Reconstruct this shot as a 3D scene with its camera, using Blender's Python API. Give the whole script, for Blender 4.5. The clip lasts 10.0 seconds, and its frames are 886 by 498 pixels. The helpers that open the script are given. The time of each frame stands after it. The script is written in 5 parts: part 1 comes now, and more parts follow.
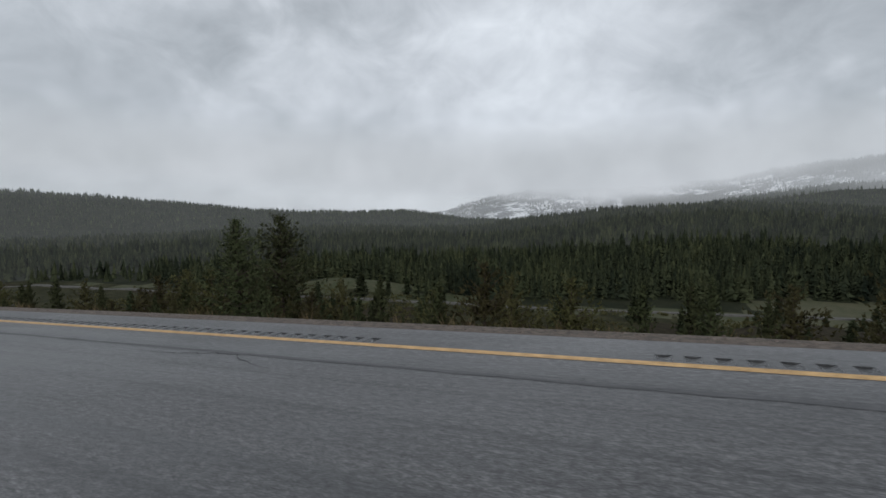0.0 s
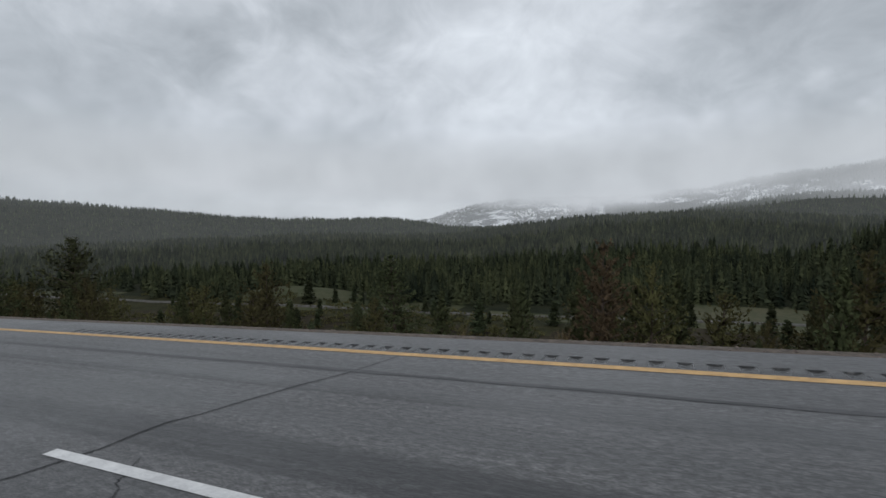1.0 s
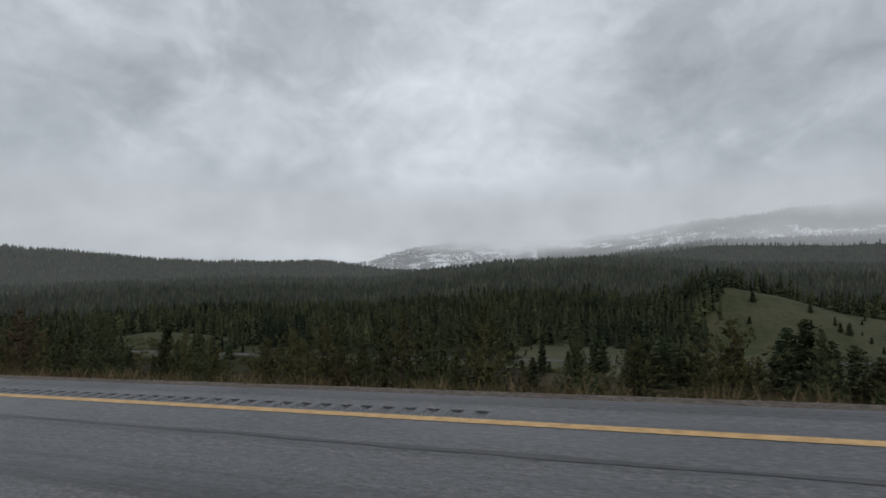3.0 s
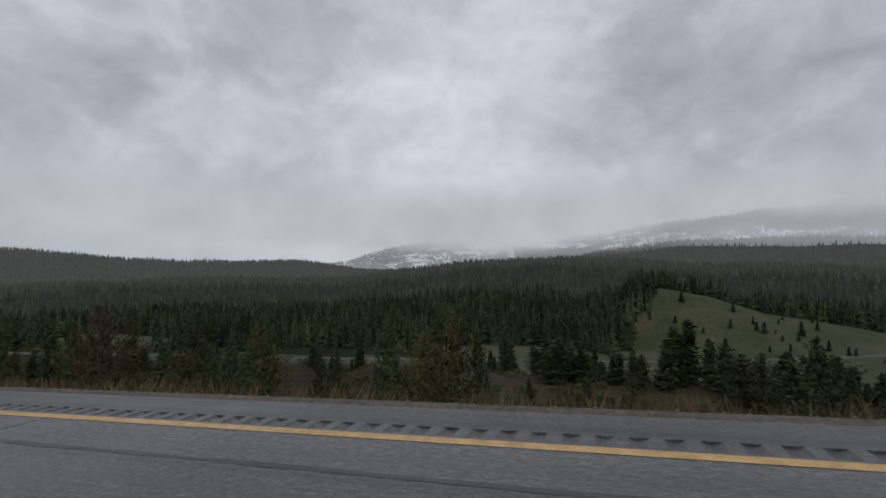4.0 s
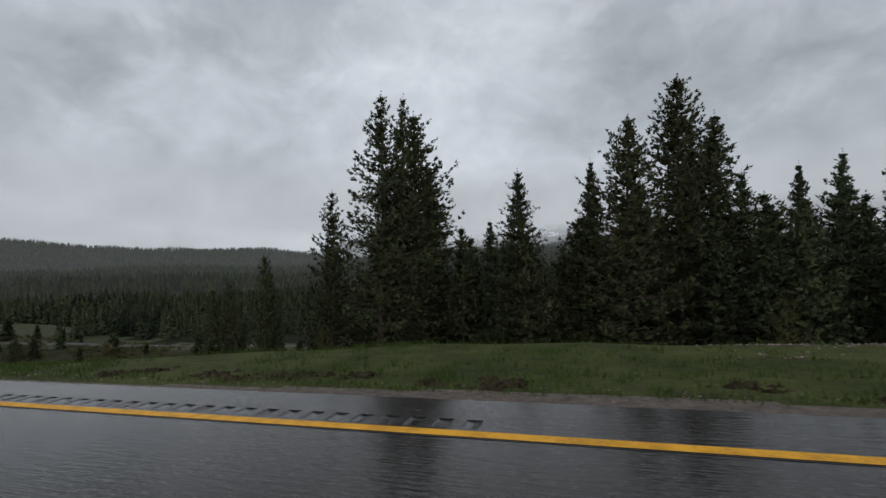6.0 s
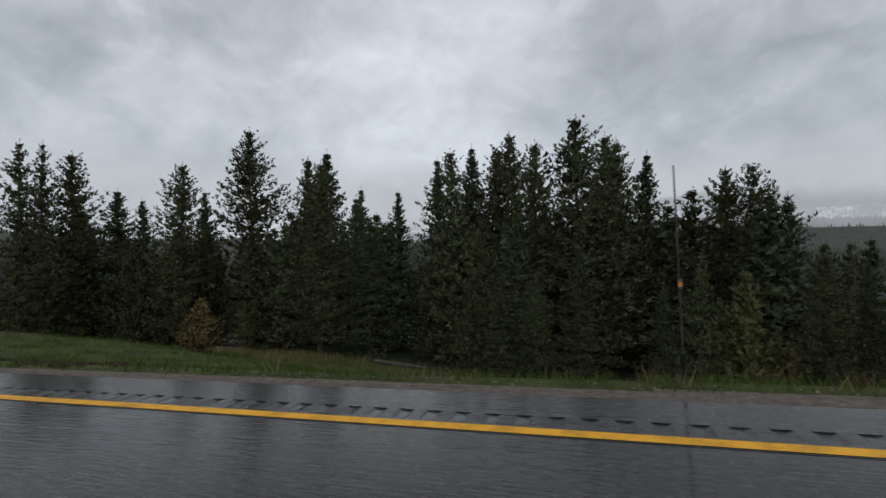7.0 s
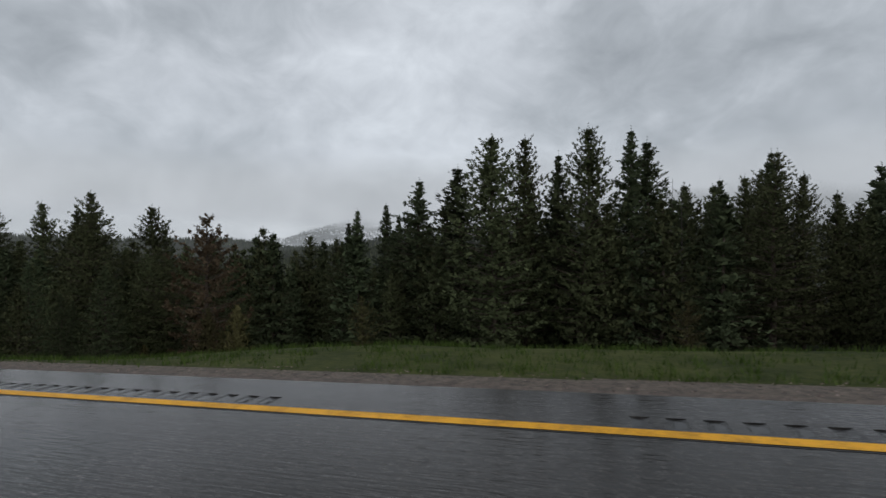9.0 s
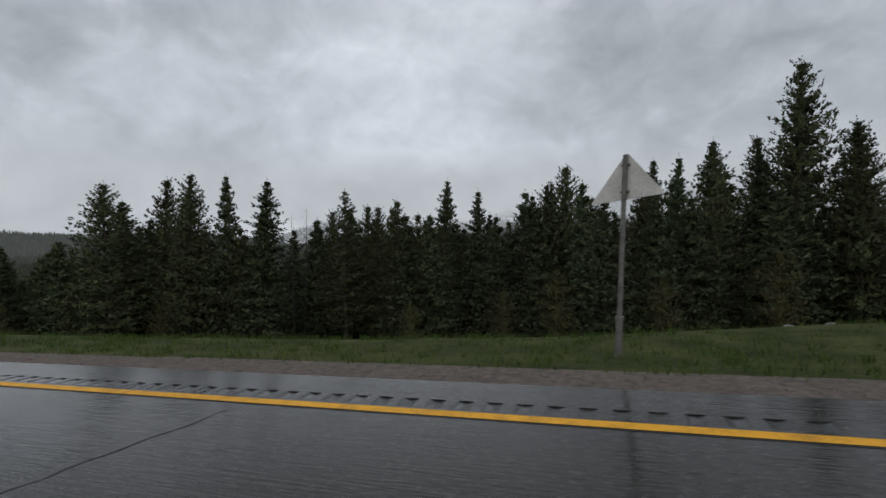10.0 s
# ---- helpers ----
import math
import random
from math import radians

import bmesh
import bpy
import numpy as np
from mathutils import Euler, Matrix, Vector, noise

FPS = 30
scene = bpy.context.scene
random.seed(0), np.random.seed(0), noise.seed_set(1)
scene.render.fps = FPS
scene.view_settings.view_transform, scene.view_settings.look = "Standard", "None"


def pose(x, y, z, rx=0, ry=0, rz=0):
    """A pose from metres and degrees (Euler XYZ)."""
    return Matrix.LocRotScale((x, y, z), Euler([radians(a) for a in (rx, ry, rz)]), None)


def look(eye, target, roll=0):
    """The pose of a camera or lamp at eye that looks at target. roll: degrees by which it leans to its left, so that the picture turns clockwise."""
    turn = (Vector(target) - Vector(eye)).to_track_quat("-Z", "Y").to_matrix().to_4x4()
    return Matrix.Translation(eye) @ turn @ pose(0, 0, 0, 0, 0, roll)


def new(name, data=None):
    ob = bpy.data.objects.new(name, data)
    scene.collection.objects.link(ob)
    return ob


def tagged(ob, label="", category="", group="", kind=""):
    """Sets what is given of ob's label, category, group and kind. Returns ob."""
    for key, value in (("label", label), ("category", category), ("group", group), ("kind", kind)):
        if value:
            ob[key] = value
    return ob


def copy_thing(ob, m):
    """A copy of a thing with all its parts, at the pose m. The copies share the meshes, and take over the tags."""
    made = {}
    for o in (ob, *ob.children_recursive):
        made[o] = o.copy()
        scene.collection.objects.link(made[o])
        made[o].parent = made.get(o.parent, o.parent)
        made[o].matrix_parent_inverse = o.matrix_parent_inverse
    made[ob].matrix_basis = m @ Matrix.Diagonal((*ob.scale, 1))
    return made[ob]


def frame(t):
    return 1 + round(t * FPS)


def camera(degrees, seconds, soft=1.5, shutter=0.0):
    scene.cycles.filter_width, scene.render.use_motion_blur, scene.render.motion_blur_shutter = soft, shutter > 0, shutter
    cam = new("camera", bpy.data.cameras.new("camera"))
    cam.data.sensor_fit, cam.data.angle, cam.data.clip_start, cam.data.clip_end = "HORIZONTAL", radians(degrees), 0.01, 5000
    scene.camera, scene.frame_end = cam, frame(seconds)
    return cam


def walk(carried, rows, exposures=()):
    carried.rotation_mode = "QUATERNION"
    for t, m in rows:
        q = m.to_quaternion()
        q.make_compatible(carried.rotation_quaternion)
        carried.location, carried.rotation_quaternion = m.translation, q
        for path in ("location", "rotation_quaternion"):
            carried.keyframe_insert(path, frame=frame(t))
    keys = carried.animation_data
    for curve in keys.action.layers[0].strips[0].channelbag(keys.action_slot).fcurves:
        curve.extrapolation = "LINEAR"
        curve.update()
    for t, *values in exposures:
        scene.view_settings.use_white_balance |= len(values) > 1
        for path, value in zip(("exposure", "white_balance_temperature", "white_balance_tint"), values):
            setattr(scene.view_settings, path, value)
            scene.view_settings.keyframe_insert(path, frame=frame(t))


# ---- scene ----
# ---- camera and its way ----
# Road coordinates: u metres along the yellow edge line, v metres to its left. The road climbs and bends gently to the right.
BEND = 1870.0
EDGE = 1.04
GRADE = 0.0524
EYE = 1.62


def rp(u, v, z=0.0):
    a = u / BEND
    return ((BEND + v) * math.sin(a), (BEND + v) * math.cos(a) - BEND, z + GRADE * u)


def row(t, u, off, yaw, pitch, lean):
    a = u / BEND
    tilt = Matrix.Rotation(-a, 4, "Z") @ Matrix.Rotation(-math.atan(GRADE), 4, "Y")
    return t, Matrix.Translation(rp(u, -off, EYE)) @ tilt @ pose(0, 0, 0, 90 + pitch, lean, yaw)


cam = camera(87.0, 10.0, soft=1.5, shutter=0.025)
WAY = [
    (0.0, 0, 5.588, 24.72, -2.50, 3.07),
    (0.5, 14.8, 5.699, 24.74, -2.33, 3.06),
    (1.0, 29.6, 5.627, 24.23, -1.62, 3.07),
    (1.5, 44.4, 5.654, 22.82, -0.24, 2.99),
    (2.0, 59.2, 5.476, 21.48, 0.82, 3.09),
    (2.5, 74.1, 5.359, 20.43, 2.45, 2.99),
    (3.0, 89.0, 5.054, 19.47, 3.32, 2.93),
    (4.5, 134.0, 4.302, 17.78, 2.98, 2.85),
    (5.0, 149.2, 4.332, 17.64, 2.51, 2.77),
    (5.2, 155.3, 4.310, 17.67, 2.32, 2.80),
    (6.3, 189.5, 4.250, 17.74, 1.32, 2.92),
    (6.5, 195.7, 4.238, 17.65, 1.04, 2.94),
    (7.0, 211.3, 4.176, 17.32, 0.49, 2.86),
    (7.5, 226.9, 4.163, 17.31, 0.16, 2.92),
    (8.0, 242.7, 4.195, 17.48, 0.33, 2.95),
    (8.5, 258.3, 4.217, 17.63, 0.41, 2.99),
    (9.0, 274.0, 4.235, 17.78, 0.21, 2.98),
    (9.5, 289.7, 4.266, 18.11, -0.03, 3.02),
    (10.0, 305.3, 4.288, 18.69, -0.18, 2.99),
]
walk(cam, [row(*w) for w in WAY], [(0, .11), (1.5, .11), (3, 0), (4.5, -.08), (6.5, 0), (7, .05), (10, -.03)])

# ---- world, sun ----
world = bpy.data.worlds.new("overcast")
scene.world = world
world.use_nodes = True


def link(nt, a, b):
    nt.links.new(a, b)


def node(nt, kind, **kw):
    n = nt.nodes.new(kind)
    for k, v in kw.items():
        n.inputs[k].default_value = v
    return n


def math_node(nt, op, a, b=None, clamp=False):
    n = nt.nodes.new("ShaderNodeMath")
    n.operation, n.use_clamp = op, clamp
    for i, val in enumerate((a, b)):
        if val is None:
            continue
        if isinstance(val, (int, float)):
            n.inputs[i].default_value = val
        else:
            nt.links.new(val, n.inputs[i])
    return n.outputs[0]


def ramp(nt, fac, stops):
    n = nt.nodes.new("ShaderNodeValToRGB")
    e = n.color_ramp.elements
    while len(e) < len(stops):
        e.new(0.5)
    for el, (p, c) in zip(e, stops):
        el.position = p
        el.color = (*c, 1) if len(c) == 3 else c
    nt.links.new(fac, n.inputs[0])
    return n.outputs[0]


# Cloud banks that stand out in the overcast: azimuth, height and half-width in degrees, then how much lighter or darker.
BANKS = [(-29, 9, 11, .040), (-9, 13, 11, .040), (-14, 29, 14, .030), (-19, 5, 10, .035), (5, 24, 9, .020), (9, 8, 7, .015),
         (-37, 16, 9, -.050), (-53, 9, 13, -.035), (-1, 18, 6, -.030), (-20, 19, 8, -.035), (15, 16, 9, -.040), (29, 18, 15, -.060), (23, 8, 10, -.030), (-66, 8, 12, -.035), (-58, 22, 13, -.012)]


def cloud_colour(nt):
    """Grey overcast with soft uneven banks and ragged lighter gaps."""
    tc = nt.nodes.new("ShaderNodeTexCoord")
    turn = nt.nodes.new("ShaderNodeMapping")
    turn.inputs["Location"].default_value = (0, 0, CLOUD_SEED)
    turn.inputs["Rotation"].default_value = (0.15, 0.42, 0.3)
    turn.inputs["Scale"].default_value = (1.0, 1.0, 1.35)
    link(nt, tc.outputs["Generated"], turn.inputs[0])
    warp = node(nt, "ShaderNodeTexNoise", Scale=3.4, Detail=4.0, Roughness=0.55)
    link(nt, turn.outputs[0], warp.inputs["Vector"])
    push = nt.nodes.new("ShaderNodeVectorMath")
    push.operation = "MULTIPLY_ADD"
    link(nt, warp.outputs["Color"], push.inputs[0])
    push.inputs[1].default_value = (0.34, 0.34, 0.34)
    link(nt, tc.outputs["Generated"], push.inputs[2])
    shift = nt.nodes.new("ShaderNodeVectorMath")
    shift.operation = "SUBTRACT"
    link(nt, push.outputs[0], shift.inputs[0])
    shift.inputs[1].default_value = (0.17, 0.17, 0.17)
    big = node(nt, "ShaderNodeTexNoise", Scale=2.6, Detail=6.0, Roughness=0.52, Distortion=0.5)
    fine = node(nt, "ShaderNodeTexNoise", Scale=8.5, Detail=7.0, Roughness=0.60, Distortion=0.6)
    link(nt, turn.outputs[0], big.inputs["Vector"])
    link(nt, turn.outputs[0], fine.inputs["Vector"])
    total = math_node(nt, "ADD", math_node(nt, "MULTIPLY", big.outputs[0], 0.42), math_node(nt, "MULTIPLY", fine.outputs[0], 0.29))
    total = math_node(nt, "ADD", total, 0.158)
    for az, up, wide, gain in BANKS:
        a, e = radians(az), radians(up)
        dot = nt.nodes.new("ShaderNodeVectorMath")
        dot.operation = "DOT_PRODUCT"
        link(nt, shift.outputs[0], dot.inputs[0])
        dot.inputs[1].default_value = (math.sin(a) * math.cos(e), math.cos(a) * math.cos(e), math.sin(e))
        bell = nt.nodes.new("ShaderNodeMapRange")
        bell.interpolation_type = "SMOOTHSTEP"
        link(nt, dot.outputs["Value"], bell.inputs[0])
        for k, val in zip((1, 2, 3, 4), (math.cos(radians(wide * 1.7)), 1.0, 0.0, gain)):
            bell.inputs[k].default_value = val
        total = math_node(nt, "ADD", total, bell.outputs[0])
    return ramp(nt, total, CLOUD_STOPS)


SUN_AZ, SUN_UP = radians(160), radians(48)
SUN_WAY = (math.sin(SUN_AZ) * math.cos(SUN_UP), math.cos(SUN_AZ) * math.cos(SUN_UP), math.sin(SUN_UP))

CLOUD_SEED = 3.7
CLOUD_STOPS = [(0.24, (0.240, 0.265, 0.296)), (0.36, (0.345, 0.376, 0.410)), (0.45, (0.420, 0.455, 0.495)), (0.54, (0.525, 0.562, 0.61)), (0.66, (0.655, 0.70, 0.755)), (0.80, (0.80, 0.845, 0.90))]
wnt = world.node_tree
wnt.nodes.clear()
sky = wnt.nodes.new("ShaderNodeTexSky")
sky.sky_type, sky.sun_disc = "NISHITA", False
sky.sun_elevation, sky.sun_rotation = SUN_UP, SUN_AZ
b_sky, b_cloud = node(wnt, "ShaderNodeBackground", Strength=0.08), node(wnt, "ShaderNodeBackground", Strength=1.08)
link(wnt, sky.outputs[0], b_sky.inputs[0])
link(wnt, cloud_colour(wnt), b_cloud.inputs[0])
mixw, outw = node(wnt, "ShaderNodeMixShader", Fac=0.94), wnt.nodes.new("ShaderNodeOutputWorld")
link(wnt, b_sky.outputs[0], mixw.inputs[1])
link(wnt, b_cloud.outputs[0], mixw.inputs[2])
link(wnt, mixw.outputs[0], outw.inputs[0])

lamp = bpy.data.lights.new("sun", "SUN")
lamp.energy, lamp.angle, lamp.color = 0.5, radians(45), (1.0, 0.97, 0.93)
sun = new("sun", lamp)
sun.matrix_world = look((0, 0, 0), [-c for c in SUN_WAY])

# ---- materials ----


def material(name):
    m = bpy.data.materials.new(name)
    m.use_nodes = True
    nt = m.node_tree
    return m, nt, nt.nodes["Principled BSDF"]


def noise_tex(nt, scale, detail=4.0, rough=0.55, vec=None, distort=0.0):
    n = node(nt, "ShaderNodeTexNoise", Scale=scale, Detail=detail, Roughness=rough, Distortion=distort)
    if vec is not None:
        link(nt, vec, n.inputs["Vector"])
    return n.outputs[0]


def coords(nt, scale=(1, 1, 1), which="Object"):
    tc, mp = nt.nodes.new("ShaderNodeTexCoord"), nt.nodes.new("ShaderNodeMapping")
    link(nt, tc.outputs[which], mp.inputs[0])
    mp.inputs["Scale"].default_value = scale
    return mp.outputs[0]


def bump(nt, bsdf, height, strength, dist):
    b = node(nt, "ShaderNodeBump", Strength=strength, Distance=dist)
    link(nt, height, b.inputs["Height"])
    link(nt, b.outputs[0], bsdf.inputs["Normal"])


def asphalt(name, dark, light, rough_lo, rough_hi, wetness, chip=.4, grain=1.0, ripple=1.2):
    """Chip-seal asphalt with wheel-track streaks that run along the road (UV: metres along and across)."""
    m, nt, b = material(name)
    uv = coords(nt, (1, 1, 1), "UV")
    streak = noise_tex(nt, 1.0, 4, 0.55, coords(nt, (0.025, 2.3, 1), "UV"))
    patch = noise_tex(nt, 0.35, 5, 0.6, coords(nt, (0.45, 1.0, 1), "UV"), 0.6)
    film = noise_tex(nt, 1.0, 5, 0.65, coords(nt, (3.5, 22, 1), "UV"), 0.3)
    chips = noise_tex(nt, 60, 3, 0.7, coords(nt, (0.7, 1.0, 1), "UV"))
    grit = noise_tex(nt, 16, 5, 0.75, coords(nt, (0.6, 1.2, 1), "UV"))
    fac = math_node(nt, "ADD", math_node(nt, "ADD", math_node(nt, "MULTIPLY", streak, 0.55), math_node(nt, "MULTIPLY", patch, 0.22)), math_node(nt, "MULTIPLY", film, 0.23))
    base = ramp(nt, fac, [(0.38, dark), (0.60, light)])
    speck = ramp(nt, math_node(nt, "ADD", math_node(nt, "MULTIPLY", chips, 0.5), math_node(nt, "MULTIPLY", grit, 0.5)),
                 [(0.38, (0.25, 0.25, 0.25)), (0.5, (1, 1, 1)), (0.62, (2.6, 2.6, 2.55))])
    bands = noise_tex(nt, 1.0, 3, 0.6, coords(nt, (0.012, 1.7, 1), "UV"), 0.2)
    lane = nt.nodes.new("ShaderNodeMix")
    lane.data_type, lane.blend_type = "RGBA", "MULTIPLY"
    lane.inputs[0].default_value = 1.0
    link(nt, base, lane.inputs[6])
    link(nt, ramp(nt, bands, [(0.38, (0.52, 0.52, 0.53)), (0.46, (0.98, 0.98, 0.98)), (0.64, (1.2, 1.2, 1.19))]), lane.inputs[7])
    mul = nt.nodes.new("ShaderNodeMix")
    mul.data_type, mul.blend_type = "RGBA", "MULTIPLY"
    mul.inputs[0].default_value = 1.0
    link(nt, lane.outputs[2], mul.inputs[6])
    link(nt, speck, mul.inputs[7])
    link(nt, mul.outputs[2], b.inputs["Base Color"])
    wetf = math_node(nt, "ADD", math_node(nt, "ADD", math_node(nt, "MULTIPLY", patch, 0.45), math_node(nt, "MULTIPLY", streak, 0.3)), math_node(nt, "MULTIPLY", film, 0.25))
    link(nt, ramp(nt, wetf, [(0.42, (rough_lo,) * 3), (0.58, (rough_hi,) * 3)]), b.inputs["Roughness"])
    b.inputs["Specular IOR Level"].default_value = 0.5
    h = math_node(nt, "ADD", math_node(nt, "ADD", math_node(nt, "MULTIPLY", chips, chip), math_node(nt, "MULTIPLY", grit, grain)), math_node(nt, "MULTIPLY", film, ripple))
    bump(nt, b, h, wetness, 0.005)
    return m


M_ROAD_OLD = asphalt("worn_asphalt", (0.033, 0.0335, 0.035), (0.086, 0.085, 0.087), 0.28, 0.52, 0.7)


def wet_asphalt(name, share):
    """Dark rained-on asphalt: mirror-like films of water with small wind ripples, rough wet chippings between them."""
    m, nt, b = material(name)
    streak = noise_tex(nt, 1.0, 4, 0.55, coords(nt, (0.03, 1.6, 1), "UV"))
    patch = noise_tex(nt, 1.0, 5, 0.6, coords(nt, (0.32, 0.95, 1), "UV"), 0.8)
    waves = noise_tex(nt, 1.0, 2, 0.5, coords(nt, (2.2, 30, 1), "UV"), 0.4)
    small = noise_tex(nt, 1.0, 2, 0.5, coords(nt, (7, 72, 1), "UV"), 0.3)
    chips = noise_tex(nt, 70, 3, 0.7, coords(nt, (0.6, 1.0, 1), "UV"))
    grit = noise_tex(nt, 17, 5, 0.75, coords(nt, (0.6, 1.3, 1), "UV"))
    pool = math_node(nt, "ADD", math_node(nt, "MULTIPLY", patch, 0.7), math_node(nt, "MULTIPLY", streak, 0.3))
    dry = ramp(nt, pool, [(share, (0, 0, 0)), (share + .09, (1, 1, 1))])
    base = ramp(nt, math_node(nt, "ADD", math_node(nt, "MULTIPLY", chips, 0.5), math_node(nt, "MULTIPLY", grit, 0.5)),
                [(0.36, (0.006, 0.0054, 0.0048)), (0.52, (0.025, 0.0225, 0.0205)), (0.66, (0.105, 0.096, 0.088))])
    link(nt, base, b.inputs["Base Color"])
    link(nt, math_node(nt, "ADD", math_node(nt, "MULTIPLY", dry, 0.13), 0.03), b.inputs["Roughness"])
    b.inputs["IOR"].default_value = 1.34
    ripple = math_node(nt, "ADD", waves, math_node(nt, "MULTIPLY", small, 0.22))
    stone = math_node(nt, "ADD", math_node(nt, "MULTIPLY", chips, 0.10), math_node(nt, "MULTIPLY", grit, 0.42))
    b1 = node(nt, "ShaderNodeBump", Distance=0.0046)
    link(nt, math_node(nt, "SUBTRACT", 1.0, math_node(nt, "MULTIPLY", dry, 0.35)), b1.inputs["Strength"])
    link(nt, ripple, b1.inputs["Height"])
    b2 = node(nt, "ShaderNodeBump", Distance=0.006)
    link(nt, stone, b2.inputs["Height"])
    link(nt, math_node(nt, "ADD", math_node(nt, "MULTIPLY", dry, 0.30), 0.05), b2.inputs["Strength"])
    link(nt, b1.outputs[0], b2.inputs["Normal"])
    link(nt, b2.outputs[0], b.inputs["Normal"])
    return m


M_ROAD_NEW = wet_asphalt("wet_asphalt", 0.53)
M_SHOULDER_NEW = wet_asphalt("damp_asphalt", 0.44)


def plain(name, a, b_, scale, rough, bump_d=0.0, bump_scale=None, detail=6, spec=0.08, lo=0.38, hi=0.62):
    m, nt, b = material(name)
    co = coords(nt)
    f = math_node(nt, "ADD", math_node(nt, "MULTIPLY", noise_tex(nt, scale, detail, 0.62, co), 0.6),
                  math_node(nt, "MULTIPLY", noise_tex(nt, scale * 9, 4, 0.6, co), 0.4))
    link(nt, ramp(nt, f, [(lo, a), (hi, b_)]), b.inputs["Base Color"])
    b.inputs["Roughness"].default_value = rough
    b.inputs["Specular IOR Level"].default_value = spec
    if bump_d:
        bump(nt, b, noise_tex(nt, bump_scale or scale * 6, 5, 0.65, co), 0.8, bump_d)
    return m


M_GRAVEL = plain("wet_gravel", (0.034, 0.027, 0.022), (0.20, 0.158, 0.126), 9.0, 0.75, 0.03, 45, 8, 0.35, 0.36, 0.66)
M_GRASS = plain("spring_grass", (0.026, 0.036, 0.011), (0.078, 0.086, 0.028), 0.8, 0.85, 0.06, 9)
M_BANK = plain("dry_bank", (0.024, 0.024, 0.012), (0.078, 0.064, 0.037), 0.35, 0.9, 0.08, 5)
M_MEADOW = plain("valley_meadow", (0.036, 0.045, 0.016), (0.074, 0.070, 0.036), 0.03, 0.9, 0.15, 0.8, 7, 0.3, 0.42, 0.60)
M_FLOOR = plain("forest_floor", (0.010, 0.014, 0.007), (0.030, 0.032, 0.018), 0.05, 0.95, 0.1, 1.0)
M_BRUSH = plain("valley_brush", (0.014, 0.016, 0.007), (0.048, 0.046, 0.022), 0.09, 0.95, 0.3, 0.8)
M_SOIL = plain("dug_soil", (0.012, 0.010, 0.006), (0.046, 0.038, 0.022), 0.35, 0.9, 0.05, 14)
M_SNOWY = plain("snow_and_scrub", (0.020, 0.026, 0.022), (0.78, 0.80, 0.82), 0.009, 0.8, 0.0, None, 9, 0.3, 0.505, 0.535)
M_YELLOW_OLD = plain("worn_yellow_paint", (0.40, 0.235, 0.085), (0.68, 0.425, 0.175), 6, 0.5, spec=0.3)
M_YELLOW_NEW = plain("fresh_yellow_paint", (0.40, 0.185, 0.008), (0.80, 0.385, 0.014), 4, 0.55, 0.002, 40, 7, 0.25, 0.33, 0.56)
M_WHITE = plain("white_paint", (0.50, 0.50, 0.50), (0.75, 0.75, 0.74), 5, 0.45, spec=0.3)
M_CRACK = plain("crack_filler", (0.006, 0.006, 0.007), (0.018, 0.018, 0.019), 8, 0.5, spec=0.3)
M_SEAL = plain("worn_joint_seal", (0.034, 0.034, 0.036), (0.074, 0.073, 0.076), 1.6, 0.45, spec=0.3)
M_GROOVE = plain("milled_groove", (0.012, 0.012, 0.0125), (0.055, 0.054, 0.053), 14, 0.24, 0.006, 60, spec=0.45)
M_GROOVE_WET = plain("wet_milled_groove", (0.012, 0.012, 0.012), (0.050, 0.049, 0.048), 14, 0.12, 0.006, 40, spec=0.3)
M_WATER = plain("standing_water", (0.008, 0.008, 0.008), (0.014, 0.014, 0.013), 4, 0.03, 0.002, 30, 3, 0.5)
M_BARK = plain("bark", (0.035, 0.026, 0.020), (0.14, 0.11, 0.09), 5, 0.9, 0.03, 20)
M_STEEL = plain("weathered_steel", (0.075, 0.072, 0.062), (0.17, 0.165, 0.145), 4, 0.5, spec=0.3)
M_SIGN_BACK = plain("sign_back_aluminium", (0.43, 0.41, 0.37), (0.66, 0.63, 0.57), 3, 0.45, spec=0.3)
M_DEAD = plain("grey_dead_wood", (0.035, 0.031, 0.028), (0.11, 0.10, 0.092), 5, 0.9)
M_STONE = plain("pale_stone", (0.12, 0.115, 0.105), (0.34, 0.32, 0.30), 3, 0.85, 0.02, 12)
M_PATH = plain("path_paving", (0.08, 0.077, 0.07), (0.14, 0.134, 0.125), 0.4, 0.8)


def needles(name, a, b_, var):
    m, nt, b = material(name)
    geo, info = nt.nodes.new("ShaderNodeNewGeometry"), nt.nodes.new("ShaderNodeObjectInfo")
    isl = ramp(nt, geo.outputs["Random Per Island"], [(0.0, a), (1.0, b_)])
    hsv = nt.nodes.new("ShaderNodeHueSaturation")
    link(nt, math_node(nt, "ADD", math_node(nt, "MULTIPLY", info.outputs["Random"], 0.034), 0.478), hsv.inputs["Hue"])
    link(nt, math_node(nt, "ADD", math_node(nt, "MULTIPLY", info.outputs["Random"], var), 1.0 - var / 2), hsv.inputs["Value"])
    link(nt, isl, hsv.inputs["Color"])
    link(nt, hsv.outputs[0], b.inputs["Base Color"])
    b.inputs["Roughness"].default_value = 0.75
    b.inputs["Specular IOR Level"].default_value = 0.04
    return m


